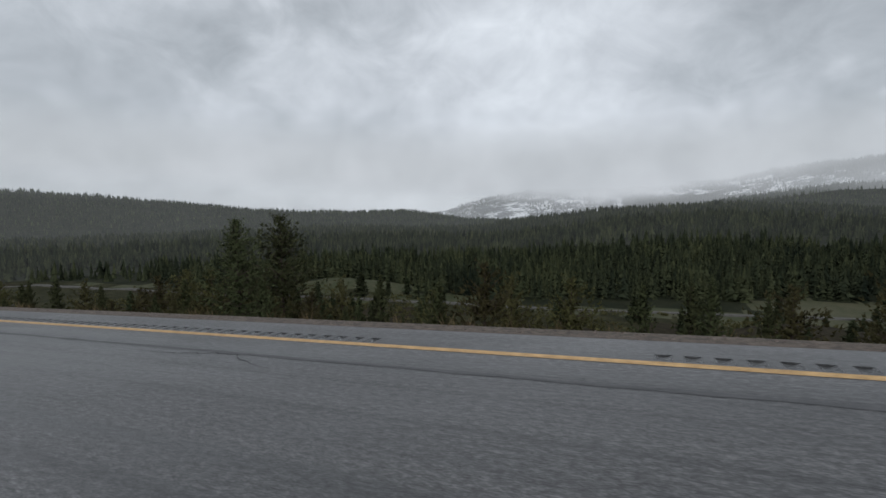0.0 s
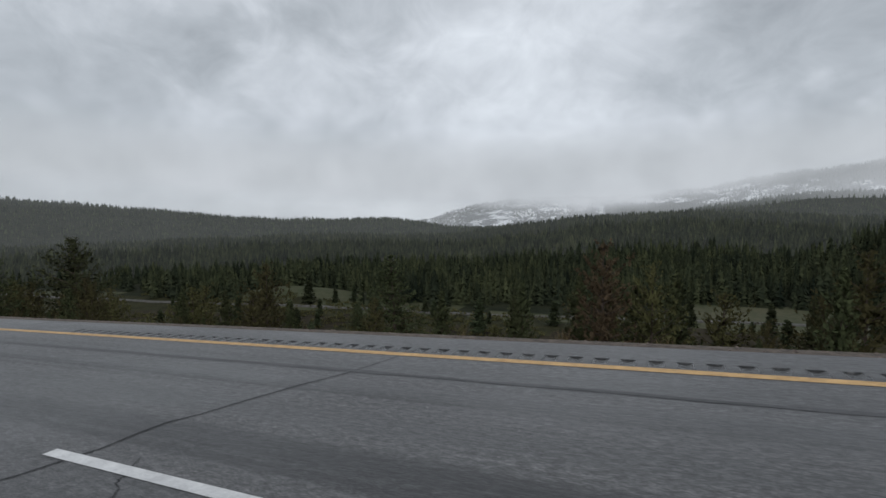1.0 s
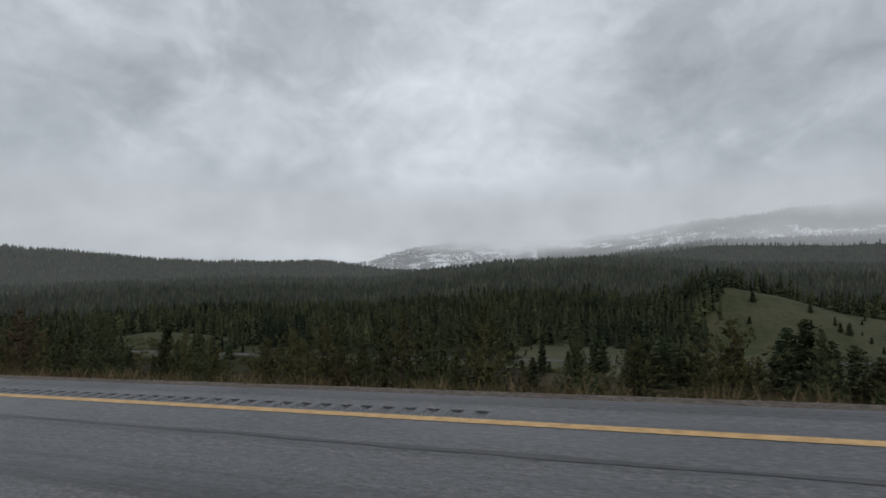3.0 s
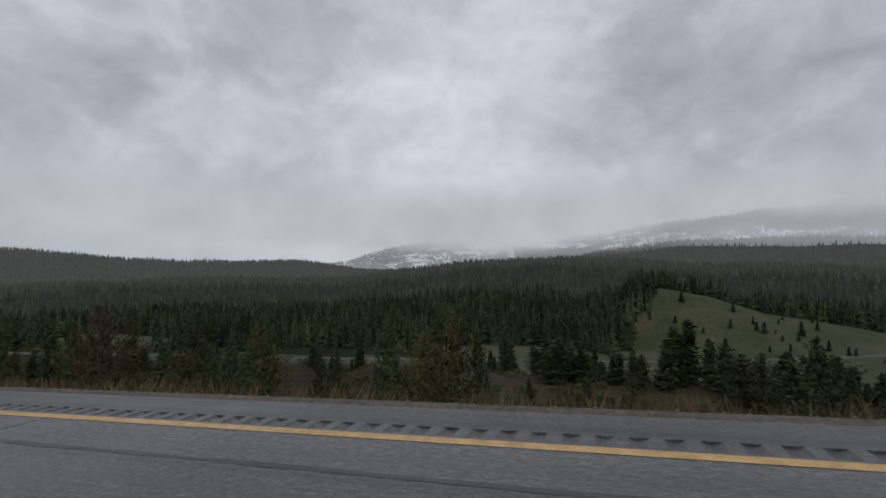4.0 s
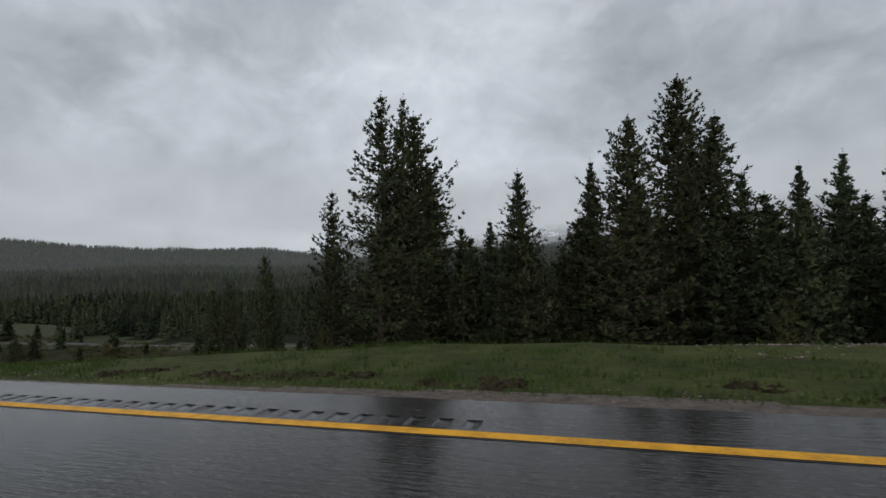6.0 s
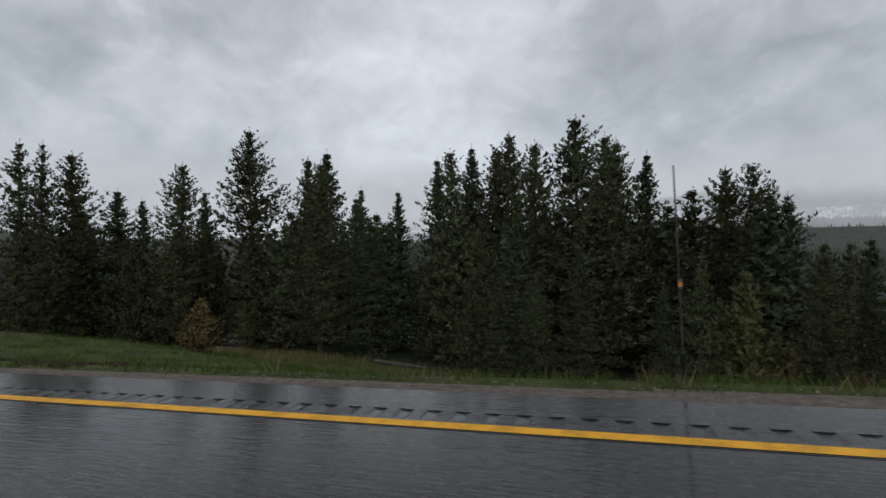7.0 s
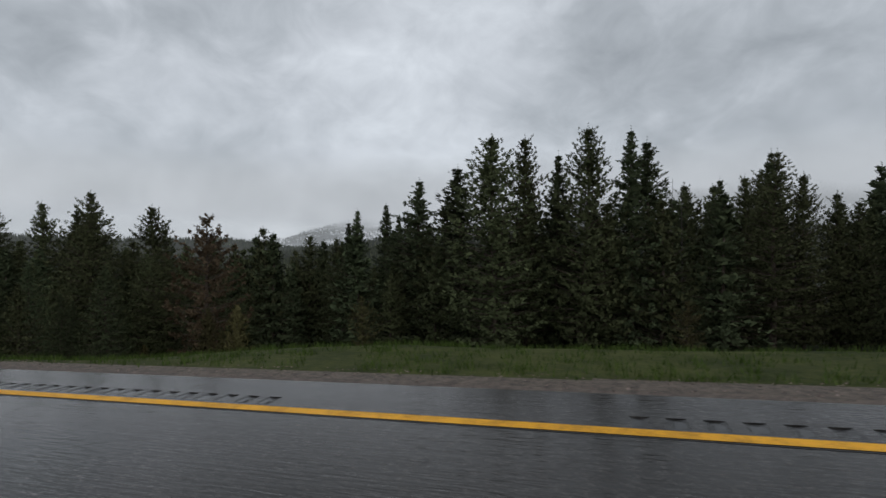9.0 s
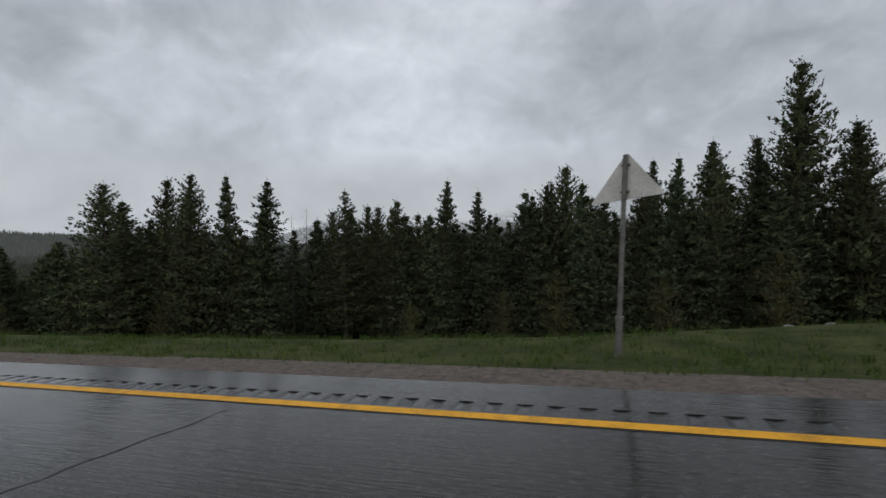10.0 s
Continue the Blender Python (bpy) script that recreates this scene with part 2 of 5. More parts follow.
M_PINE = needles("pine_needles", (0.051, 0.060, 0.030), (0.086, 0.097, 0.047), 0.5)
M_SPRUCE = needles("spruce_needles", (0.042, 0.054, 0.029), (0.072, 0.087, 0.045), 0.5)
M_YOUNG = needles("young_pine_needles", (0.084, 0.080, 0.034), (0.150, 0.136, 0.060), 0.5)
M_GOLD = needles("golden_pine_needles", (0.097, 0.079, 0.035), (0.168, 0.132, 0.058), 0.2)
M_OLIVE = needles("olive_needles", (0.062, 0.061, 0.027), (0.106, 0.099, 0.045), 0.5)
M_RUST = needles("dying_needles", (0.084, 0.064, 0.038), (0.135, 0.101, 0.061), 0.3)
M_FAR = needles("far_forest", (0.043, 0.056, 0.036), (0.054, 0.066, 0.042), 0.2)
far_nt = M_FAR.node_tree
far_bsdf = far_nt.nodes["Principled BSDF"]
far_from = far_bsdf.inputs["Base Color"].links[0].from_socket
far_mix = far_nt.nodes.new("ShaderNodeMix")
far_mix.data_type, far_mix.blend_type = "RGBA", "MULTIPLY"
far_mix.inputs[0].default_value = 1.0
far_tree = far_nt.nodes.new("ShaderNodeMix")
far_tree.data_type, far_tree.blend_type = "RGBA", "MULTIPLY"
far_tree.inputs[0].default_value = 1.0
link(far_nt, far_from, far_tree.inputs[6])
link(far_nt, ramp(far_nt, noise_tex(far_nt, 0.13, 2, 0.5, coords(far_nt, (1, 1, 0.2))), [(0.34, (0.52, 0.56, 0.56)), (0.66, (1.42, 1.36, 1.22))]), far_tree.inputs[7])
link(far_nt, far_tree.outputs[2], far_mix.inputs[6])
link(far_nt, ramp(far_nt, noise_tex(far_nt, 0.022, 5, 0.65, coords(far_nt)), [(0.36, (0.62, 0.66, 0.70)), (0.64, (1.45, 1.38, 1.18))]), far_mix.inputs[7])
link(far_nt, far_mix.outputs[2], far_bsdf.inputs["Base Color"])
M_BLADE = needles("grass_blades", (0.030, 0.058, 0.012), (0.088, 0.122, 0.032), 0.3)
M_STRAW = needles("dry_grass", (0.075, 0.060, 0.030), (0.24, 0.19, 0.10), 0.3)
M_TWIG = needles("bare_twigs", (0.055, 0.036, 0.026), (0.16, 0.10, 0.07), 0.3)


def glowing_vapour(name, alpha_lo, alpha_hi, z_lo, z_hi, ragged, scale, gone_lo=5000, gone_hi=6000, dip=0.0, east=0.0):
    """Cloud and mist painted as a see-through glowing sheet: clear at z_lo, thick at z_hi, with a ragged edge; its base
    lifts by dip for each metre from the saddle, and sinks by east for each metre east of it.
    """
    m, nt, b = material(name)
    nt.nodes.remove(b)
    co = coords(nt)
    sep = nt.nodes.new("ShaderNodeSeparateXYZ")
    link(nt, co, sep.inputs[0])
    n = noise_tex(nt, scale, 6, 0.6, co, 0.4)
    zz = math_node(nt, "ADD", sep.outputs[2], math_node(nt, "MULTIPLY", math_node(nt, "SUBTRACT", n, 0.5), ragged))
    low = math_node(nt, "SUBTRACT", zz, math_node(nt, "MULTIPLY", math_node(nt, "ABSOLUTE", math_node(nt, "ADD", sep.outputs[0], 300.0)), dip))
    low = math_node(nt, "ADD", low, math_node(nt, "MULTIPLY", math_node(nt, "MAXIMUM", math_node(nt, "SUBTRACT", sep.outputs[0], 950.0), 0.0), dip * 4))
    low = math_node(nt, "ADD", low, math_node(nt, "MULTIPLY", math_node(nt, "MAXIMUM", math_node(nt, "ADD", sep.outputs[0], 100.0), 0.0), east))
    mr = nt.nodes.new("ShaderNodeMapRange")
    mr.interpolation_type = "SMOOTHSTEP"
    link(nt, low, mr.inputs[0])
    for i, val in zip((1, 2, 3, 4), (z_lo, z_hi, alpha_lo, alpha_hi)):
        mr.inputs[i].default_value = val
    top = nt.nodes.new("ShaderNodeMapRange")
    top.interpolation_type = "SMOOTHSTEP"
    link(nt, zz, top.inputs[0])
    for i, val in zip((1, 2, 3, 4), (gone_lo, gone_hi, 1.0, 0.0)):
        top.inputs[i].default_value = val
    # the pale veil is fixed emission, not scattered light
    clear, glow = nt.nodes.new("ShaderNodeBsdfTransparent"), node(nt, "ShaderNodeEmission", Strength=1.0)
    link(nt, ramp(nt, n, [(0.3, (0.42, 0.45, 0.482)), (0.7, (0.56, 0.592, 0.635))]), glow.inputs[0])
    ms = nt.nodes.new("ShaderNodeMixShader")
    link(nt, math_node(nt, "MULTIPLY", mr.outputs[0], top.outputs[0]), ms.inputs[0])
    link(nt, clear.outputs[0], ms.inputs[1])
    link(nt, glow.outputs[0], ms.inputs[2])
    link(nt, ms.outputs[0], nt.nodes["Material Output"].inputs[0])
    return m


# ---- mesh helpers ----


def mesh_object(name, verts, faces, mats, parent=None, label="", smooth=False, index=None):
    me = bpy.data.meshes.new(name)
    me.from_pydata([tuple(v) for v in verts], [], [tuple(int(i) for i in f) for f in faces])
    for m in (mats if isinstance(mats, (list, tuple)) else [mats]):
        me.materials.append(m)
    if index is not None:
        me.polygons.foreach_set("material_index", np.asarray(index, dtype=np.int32))
    if smooth:
        me.polygons.foreach_set("use_smooth", [True] * len(me.polygons))
    me.update()
    ob = new(name, me)
    if parent is not None:
        ob.parent = parent
    if label:
        ob["label"] = label
    return ob


def tri_mesh(name, verts, mat, normals=None):
    """A mesh of loose triangles from an (n, 3, 3) array, with a shading normal for each if given."""
    n = len(verts)
    me = bpy.data.meshes.new(name)
    me.vertices.add(n * 3)
    me.vertices.foreach_set("co", np.asarray(verts, dtype=np.float32).ravel())
    me.loops.add(n * 3)
    me.loops.foreach_set("vertex_index", np.arange(n * 3, dtype=np.int32))
    me.polygons.add(n)
    me.polygons.foreach_set("loop_start", np.arange(0, n * 3, 3, dtype=np.int32))
    me.polygons.foreach_set("loop_total", np.full(n, 3, dtype=np.int32))
    me.materials.append(mat)
    me.update(calc_edges=True)
    me.validate()
    if normals is not None:
        me.shade_smooth()
        me.normals_split_custom_set_from_vertices(np.repeat(normals, 3, 0).tolist())
    return me


def crown_normals(rng, tri):
    """Turns the needles' faces outwards; gives normals that lean out and up from the stem, so that a crown shades as soft clumps."""
    c = tri.mean(1)
    flat = np.cross(tri[:, 1] - tri[:, 0], tri[:, 2] - tri[:, 0])
    flat /= np.linalg.norm(flat, axis=1, keepdims=True) + 1e-9
    out = c * np.array([1, 1, 0])
    out /= np.linalg.norm(out, axis=1, keepdims=True) + 1e-9
    back = (flat * out).sum(1) < 0
    tri[back] = tri[back][:, ::-1]
    flat[back] *= -1
    n = out * .7 + np.array([0, 0, .22]) + flat * .7 + rng.normal(0, .08, c.shape)
    return tri, n / (np.linalg.norm(n, axis=1, keepdims=True) + 1e-9)


def ribbon(name, u0, u1, v0, v1, z, mat, step=2.0, thick=0.0):
    """A strip of the road surface between two offsets, following the bend, with UVs in metres."""
    n = max(1, int(round((u1 - u0) / step)))
    us = [u0 + (u1 - u0) * i / n for i in range(n + 1)]
    verts, faces, uvs = [], [], []
    for u in us:
        verts += [rp(u, v0, z), rp(u, v1, z)]
    for i in range(n):
        a = 2 * i
        faces.append((a, a + 2, a + 3, a + 1))
    if thick:
        k = len(verts)
        verts += [(x, y, zz - thick) for x, y, zz in verts]
        for i in range(n):
            a = 2 * i
            faces += [(a, k + a, k + a + 2, a + 2), (a + 1, a + 3, k + a + 3, k + a + 1)]
        faces += [(0, 1, k + 1, k), (2 * n, k + 2 * n, k + 2 * n + 1, 2 * n + 1)]
    ob = mesh_object(name, verts, faces, mat)
    me = ob.data
    layer = me.uv_layers.new(name="metres")
    side = {0: v0, 1: v1}
    for loop in me.loops:
        k = loop.vertex_index % (2 * n + 2)
        layer.data[loop.index].uv = (us[k // 2], side[k % 2])
    return ob

# ---- ground ----


def hash_noise(x, y, seed=0):
    """Smooth value noise on numpy arrays, 0 to 1."""
    xi, yi = np.floor(x), np.floor(y)
    fx, fy = x - xi, y - yi
    fx, fy = fx * fx * (3 - 2 * fx), fy * fy * (3 - 2 * fy)

    def h(a, b):
        v = np.sin(a * 127.1 + b * 311.7 + seed * 74.7) * 43758.5453
        return v - np.floor(v)

    return (h(xi, yi) * (1 - fx) + h(xi + 1, yi) * fx) * (1 - fy) + (h(xi, yi + 1) * (1 - fx) + h(xi + 1, yi + 1) * fx) * fy


def fbm(x, y, scale, octaves=4, seed=0):
    out, amp, tot = 0, 1.0, 0
    for i in range(octaves):
        out = out + amp * hash_noise(x / scale * 2 ** i, y / scale * 2 ** i, seed + i)
        tot += amp
        amp *= 0.5
    return out / tot


def smooth(a, b, x):
    t = np.clip((x - a) / (b - a), 0, 1)
    return t * t * (3 - 2 * t)


CREST_NEAR = [(-90, -.04), (-60, -.035), (-48, -.030), (-37, -.0245), (-31, -.0265), (-25, -.028), (-20.5, -.019), (-17, -.009), (-13.6, -.004), (-10, .0055), (-3.5, .013), (2.2, .0155), (5.8, .0115), (11.3, .007), (14, .004), (18.6, .0), (23, .001), (30, -.005), (45, -.01), (90, -.02)]
CREST_MID = [(-90, .04), (-68, .0415), (-62, .035), (-57.8, .029), (-53.4, .023), (-48.5, .015), (-43, .011), (-37, .0115), (-30.7, .013), (-28, .009), (-24, -.004), (-15, -.008), (-6, -.002), (0, .013), (4.6, .0267), (8.6, .036), (13.4, .050), (16.3, .051), (20.8, .049), (30, .045), (45, .04), (90, .03)]
CREST_FAR = [(-90, .0), (-32, -.02), (-28, .000), (-26.7, .0085), (-23.9, .023), (-20.5, .037), (-17, .0505), (-13.5, .057), (-6, .054), (-2, .056), (4, .064), (10, .077), (15.4, .090), (20, .098), (28, .105), (40, .10), (90, .03)]
R_NEAR, R_MID, R_FAR = 1200, 2300, 3900
MIDDLE = rp(75, 0)
VALLEY = -45.0
LANE = [(-700, 150), (-354, 203), (-180, 217), (-71, 228), (-21, 237), (37, 251), (62, 259), (131, 274), (177, 298), (210, 309), (249, 331), (420, 400)]


def gravel_rim(u):
    """How far the gravel reaches from the edge line before grass or the falling bank begins."""
    return np.interp(u, [-60, 0, 20, 60, 150, 160, 205, 245, 275, 300], [1.55, 1.5, 1.28, 1.36, 1.31, 1.31, 1.44, 1.55, 1.72, 1.92])


def height(u, v):
    """Ground height at road coordinates (numpy arrays)."""
    u, v = np.asarray(u, float), np.asarray(v, float)
    a = u / BEND
    x, y = (BEND + v) * np.sin(a), (BEND + v) * np.cos(a) - BEND
    dx, dy = x - MIDDLE[0], y - MIDDLE[1]
    r, az = np.hypot(dx, dy), np.degrees(np.arctan2(dx, dy))
    climb = GRADE * np.clip(u, -250, 600)
    # steep bank below the open stretch, grass verge falling gently below the wooded one
    wooded = smooth(150, 172, u + 6 * (fbm(u, v, 15, 2, 5) - .5))
    bank = np.interp(v - gravel_rim(u) + 1.3, [1.0, 1.3, 1.6, 2.3, 6, 15, 30, 60, 5000], [-.012, -.002, -.13, -.60, -2.6, -7.2, -14, -24, -24])
    verge = np.interp(v, [1.0, 1.5, 2.4, 5, 7, 9.1, 14.4, 25, 46, 90, 5000], [-.012, -.02, -.10, -.36, -.70, -1.3, -2.9, -4.9, -8.4, -17, -17])
    verge = verge + .75 * smooth(300, 318, u) * smooth(3.5, 8, v) * (1 - smooth(12, 26, v)) * (1 - smooth(380, 410, u))
    verge = verge + .42 * smooth(170, 178, u) * (1 - smooth(188, 199, u)) * smooth(4, 9, v) * (1 - smooth(11, 21, v))
    dip = smooth(194, 211, u) * (1 - smooth(249, 257, u))
    verge = verge - dip * np.interp(v, [1.6, 2.4, 5, 9, 14, 28, 60, 5000], [0, .07, .6, 1.5, 1.7, 1.6, .5, 0])
    verge = verge - .4 * smooth(250, 262, u) * (1 - smooth(294, 305, u)) * smooth(3.5, 12, v) * (1 - smooth(30, 50, v))
    swale = smooth(245, 252, u) * (1 - smooth(261, 269, u))
    verge = verge + swale * (np.interp(v, [1.5, 1.9, 2.5, 5, 8, 11.7, 14.6, 25, 46, 90, 5000], [-.02, -.08, -.26, -.98, -1.8, -2.70, -3.42, -5.2, -8.8, -17, -17]) - verge)
    verge = verge - .16 * smooth(188, 195, u) * (1 - smooth(206, 214, u)) * smooth(1.8, 3.4, v) * (1 - smooth(5.5, 8.5, v))
    near = bank * (1 - wooded) + verge * wooded
    near = near + (fbm(u, v, 1.6, 3, 1) - .5) * .20 * smooth(2.2, 4.5, v) + (fbm(u, v, 12, 3, 2) - .5) * 1.0 * smooth(9, 40, v) + climb
    # the far side of the valley
    foot = 335 + 15 * np.sin(az * .2)
    c1 = 5.5 + np.interp(az, *zip(*CREST_NEAR)) * R_NEAR
    c2 = 5.5 + np.interp(az, *zip(*CREST_MID)) * R_MID
    c3 = 5.5 + np.interp(az, *zip(*CREST_FAR)) * R_FAR
    q = np.clip((r - foot) / (R_NEAR - foot), 0, 1)
    h = VALLEY + (c1 - VALLEY) * (1.35 * q - .35 * q * q)
    # grassy knoll
    ridge = np.interp(u, [90, 122, 148, 160, 186, 217, 262, 300], [-45, -26, -9.5, -8.5, -14.5, -26.5, -34.6, -45])
    rise = .45 * smooth(316, 402, v) + .55 * np.clip((v - 322) / 80, 0, 1)
    h = np.maximum(h, VALLEY + (ridge - VALLEY) * rise * (1 - smooth(404, 520, v)))
    h = np.where(r > R_NEAR, c1 - 22 * smooth(R_NEAR, 1500, r) + (c2 - c1 + 22) * smooth(1450, R_MID, r), h)
    h = np.where(r > R_MID, c2 - 30 * smooth(R_MID, 2800, r) + (c3 - c2 + 30) * smooth(2700, R_FAR, r), h)
    h = h + (fbm(x, y, 150, 4, 7) - .5) * (14 * smooth(420, 800, r) + 10 * smooth(1500, 2600, r) + 30 * smooth(2800, 3400, r))
    h = h + (fbm(x, y, 35, 3, 17) - .5) * 4 * smooth(120, 200, v) * (1 - smooth(220, 245, v)) + 8.5 * smooth(8, 34, u) * (1 - smooth(150, 185, u)) * smooth(140, 170, v) * (1 - smooth(196, 212, v)) * (.8 + .4 * fbm(u, v, 22, 3, 61))
    h = h + 7 * np.exp(-((u + 165) / 42) ** 2 - ((v - 252) / 24) ** 2)
    far = smooth(45, 165, v)
    out = near * (1 - far) + h * far
    right = np.interp(-v, [10.4, 12, 20, 60, 200, 5000], [-.04, -.2, -1.2, -2, 8, 60]) + climb
    return np.where(v < -10, right, np.where(v < EDGE, -.012 + climb, out))


def spaced(*runs):
    out = []
    for a, b, st in runs:
        out += list(np.arange(a, b, st))
    return np.array(out + [runs[-1][1]])


U_LINES = spaced((-2700, -600, 60), (-600, -80, 14), (-80, 410, 2.0), (410, 900, 14), (900, 2900, 60))
V_LEFT = spaced((EDGE, 2.6, .12), (2.6, 3.2, .25), (3.2, 24, .6), (24, 70, 3), (70, 600, 11), (600, 1500, 24), (1500, 4300, 50))


def ground_zone(u, v, r, az):
    """Which cover lies where: 0 gravel, 1 grass, 2 bank, 3 meadow, 4 forest floor, 5 snow, 6 dug soil, 7 brush."""
    j = fbm(u, v, 6, 3, 11) - .5
    k = fbm(u, v, 30, 4, 71) - .5
    z = np.where(u + 14 * j + 30 * k * smooth(20, 40, v) < 160, 2, 1)
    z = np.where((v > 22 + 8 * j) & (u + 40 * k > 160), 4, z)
    z = np.where(v > 150 + 60 * j, 3, z)
    z = np.where((v > 66 + 50 * k) & (v < 225 + 50 * j) & (u < 330 + 60 * k), 7, z)
    z = np.where((v > 150) & (v < 214) & (fbm(u, v, 30, 3, 23) > .60), 6, z)
    z = np.where((np.hypot((u - 55) / 34, (v - 190) / 24) < 1 + .7 * j), 6, z)
    z = np.where((np.hypot((u - 112) / 46, (v - 190) / 26) < 1 + .7 * j), 2, z)
    knoll = (v < 404 + 8 * j) & (v > 290) & (u > 123 + .25 * (v - 273) + 18 * j) & (u < 330)
    left_meadow = (u < -60) & (v < np.interp(u, *zip(*LANE)) + 26 + 30 * j) & (fbm(u, v, 60, 3, 29) > .45)
    lane = np.interp(u, *zip(*LANE))
    left_meadow = left_meadow | (np.hypot((u + 150) / 40, (v - 240) / 30) < 1 + .5 * j)
    glade = np.hypot((u - 82) / 46, (v - 282) / 36) < 1 + .5 * j
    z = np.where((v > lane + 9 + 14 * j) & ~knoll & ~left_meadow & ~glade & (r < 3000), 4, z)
    slope = (height(u, v) - 6) / np.maximum(r, 1)
    bare = (az < -5) | (slope > .040 + .012 * k) & (slope < .068 + .03 * k)
    z = np.where((r > 2950) & (v > 100), np.where(bare, 5, 4), z)
    return np.where(v < gravel_rim(u) + .15 * (u < 158) + .5 * j, 0, z)


def build_ground():
    U, V = np.meshgrid(U_LINES, V_LEFT, indexing="ij")
    Z = height(U, V)
    A = U / BEND
    X, Y = (BEND + V) * np.sin(A), (BEND + V) * np.cos(A) - BEND
    verts = np.stack([X, Y, Z], -1).reshape(-1, 3)
    nu, nv = U.shape
    i = np.arange(nu * nv).reshape(nu, nv)
    faces = np.stack([i[:-1, :-1], i[1:, :-1], i[1:, 1:], i[:-1, 1:]], -1).reshape(-1, 4)
    uc, vc = (U[:-1, :-1] + U[1:, 1:]) / 2, (V[:-1, :-1] + V[1:, 1:]) / 2
    xc, yc = (X[:-1, :-1] + X[1:, 1:]) / 2 - MIDDLE[0], (Y[:-1, :-1] + Y[1:, 1:]) / 2 - MIDDLE[1]
    zone = ground_zone(uc, vc, np.hypot(xc, yc), np.degrees(np.arctan2(xc, yc))).ravel()
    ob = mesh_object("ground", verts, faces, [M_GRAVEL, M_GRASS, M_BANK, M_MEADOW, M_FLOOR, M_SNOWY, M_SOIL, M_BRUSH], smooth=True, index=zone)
    tagged(ob, "gravel verge, wet grass and wooded valley hills", "ground", kind="structure")
    vs = spaced((-900, -60, 60), (-60, -10.4, 6))
    U, V = np.meshgrid(spaced((-2700, -80, 100), (-80, 410, 10), (410, 2900, 100)), vs, indexing="ij")
    A = U / BEND
    verts = np.stack([(BEND + V) * np.sin(A), (BEND + V) * np.cos(A) - BEND, height(U, V)], -1).reshape(-1, 3)
    nu, nv = U.shape
    i = np.arange(nu * nv).reshape(nu, nv)
    faces = np.stack([i[:-1, :-1], i[1:, :-1], i[1:, 1:], i[:-1, 1:]], -1).reshape(-1, 4)
    ob = mesh_object("ground", verts, faces, [M_BANK], smooth=True)
    tagged(ob, "rough grassy ground beyond the road", "ground", kind="structure")


build_ground()

# ---- road ----
SEAM = 156.0
GROOVE_V0, GROOVE_V1 = 0.13, 0.39
PERIOD, GROUP, PITCH, GROOVE = 18.288, 48, 0.3048, 0.18
GROUP_PHASE = 0.0


def groove_starts(u0, u1):
    out = []
    k0 = int(math.floor((u0 - GROUP_PHASE) / PERIOD)) - 1
    for k in range(k0, k0 + int((u1 - u0) / PERIOD) + 3):
        for j in range(GROUP):
            u = GROUP_PHASE + k * PERIOD + j * PITCH
            if u0 < u < u1 - GROOVE:
                out.append(u)
    return out


def groove_mesh(mat, deep, water=None):
    """A milled trough, shallow at its two ends and 13 mm deep in the middle."""
    verts, faces = [], []
    n = 5
    for i in range(n + 1):
        f = i / n
        z = -deep * math.sin(math.pi * f) ** .8 - .001
        verts += [(GROOVE * f, GROOVE_V0, z), (GROOVE * f, GROOVE_V1, z)]
    for i in range(n):
        a = 2 * i
        faces.append((a, a + 2, a + 3, a + 1))
    me = bpy.data.meshes.new("groove")
    if water:
        # rain standing in the trough
        k = len(verts)
        f0, f1 = water
        verts += [(GROOVE * f0, GROOVE_V0 + .02, -.0075), (GROOVE * f1, GROOVE_V0 + .035, -.0075), (GROOVE * (f1 - .04), GROOVE_V1 - .10, -.0075), (GROOVE * (f0 + .08), GROOVE_V1 - .06, -.0075)]
        faces.append((k, k + 1, k + 2, k + 3))
    me.from_pydata(verts, [], faces)
    me.materials.append(mat)
    if water:
        me.materials.append(M_WATER)
        me.polygons[len(faces) - 1].material_index = 1
    return me


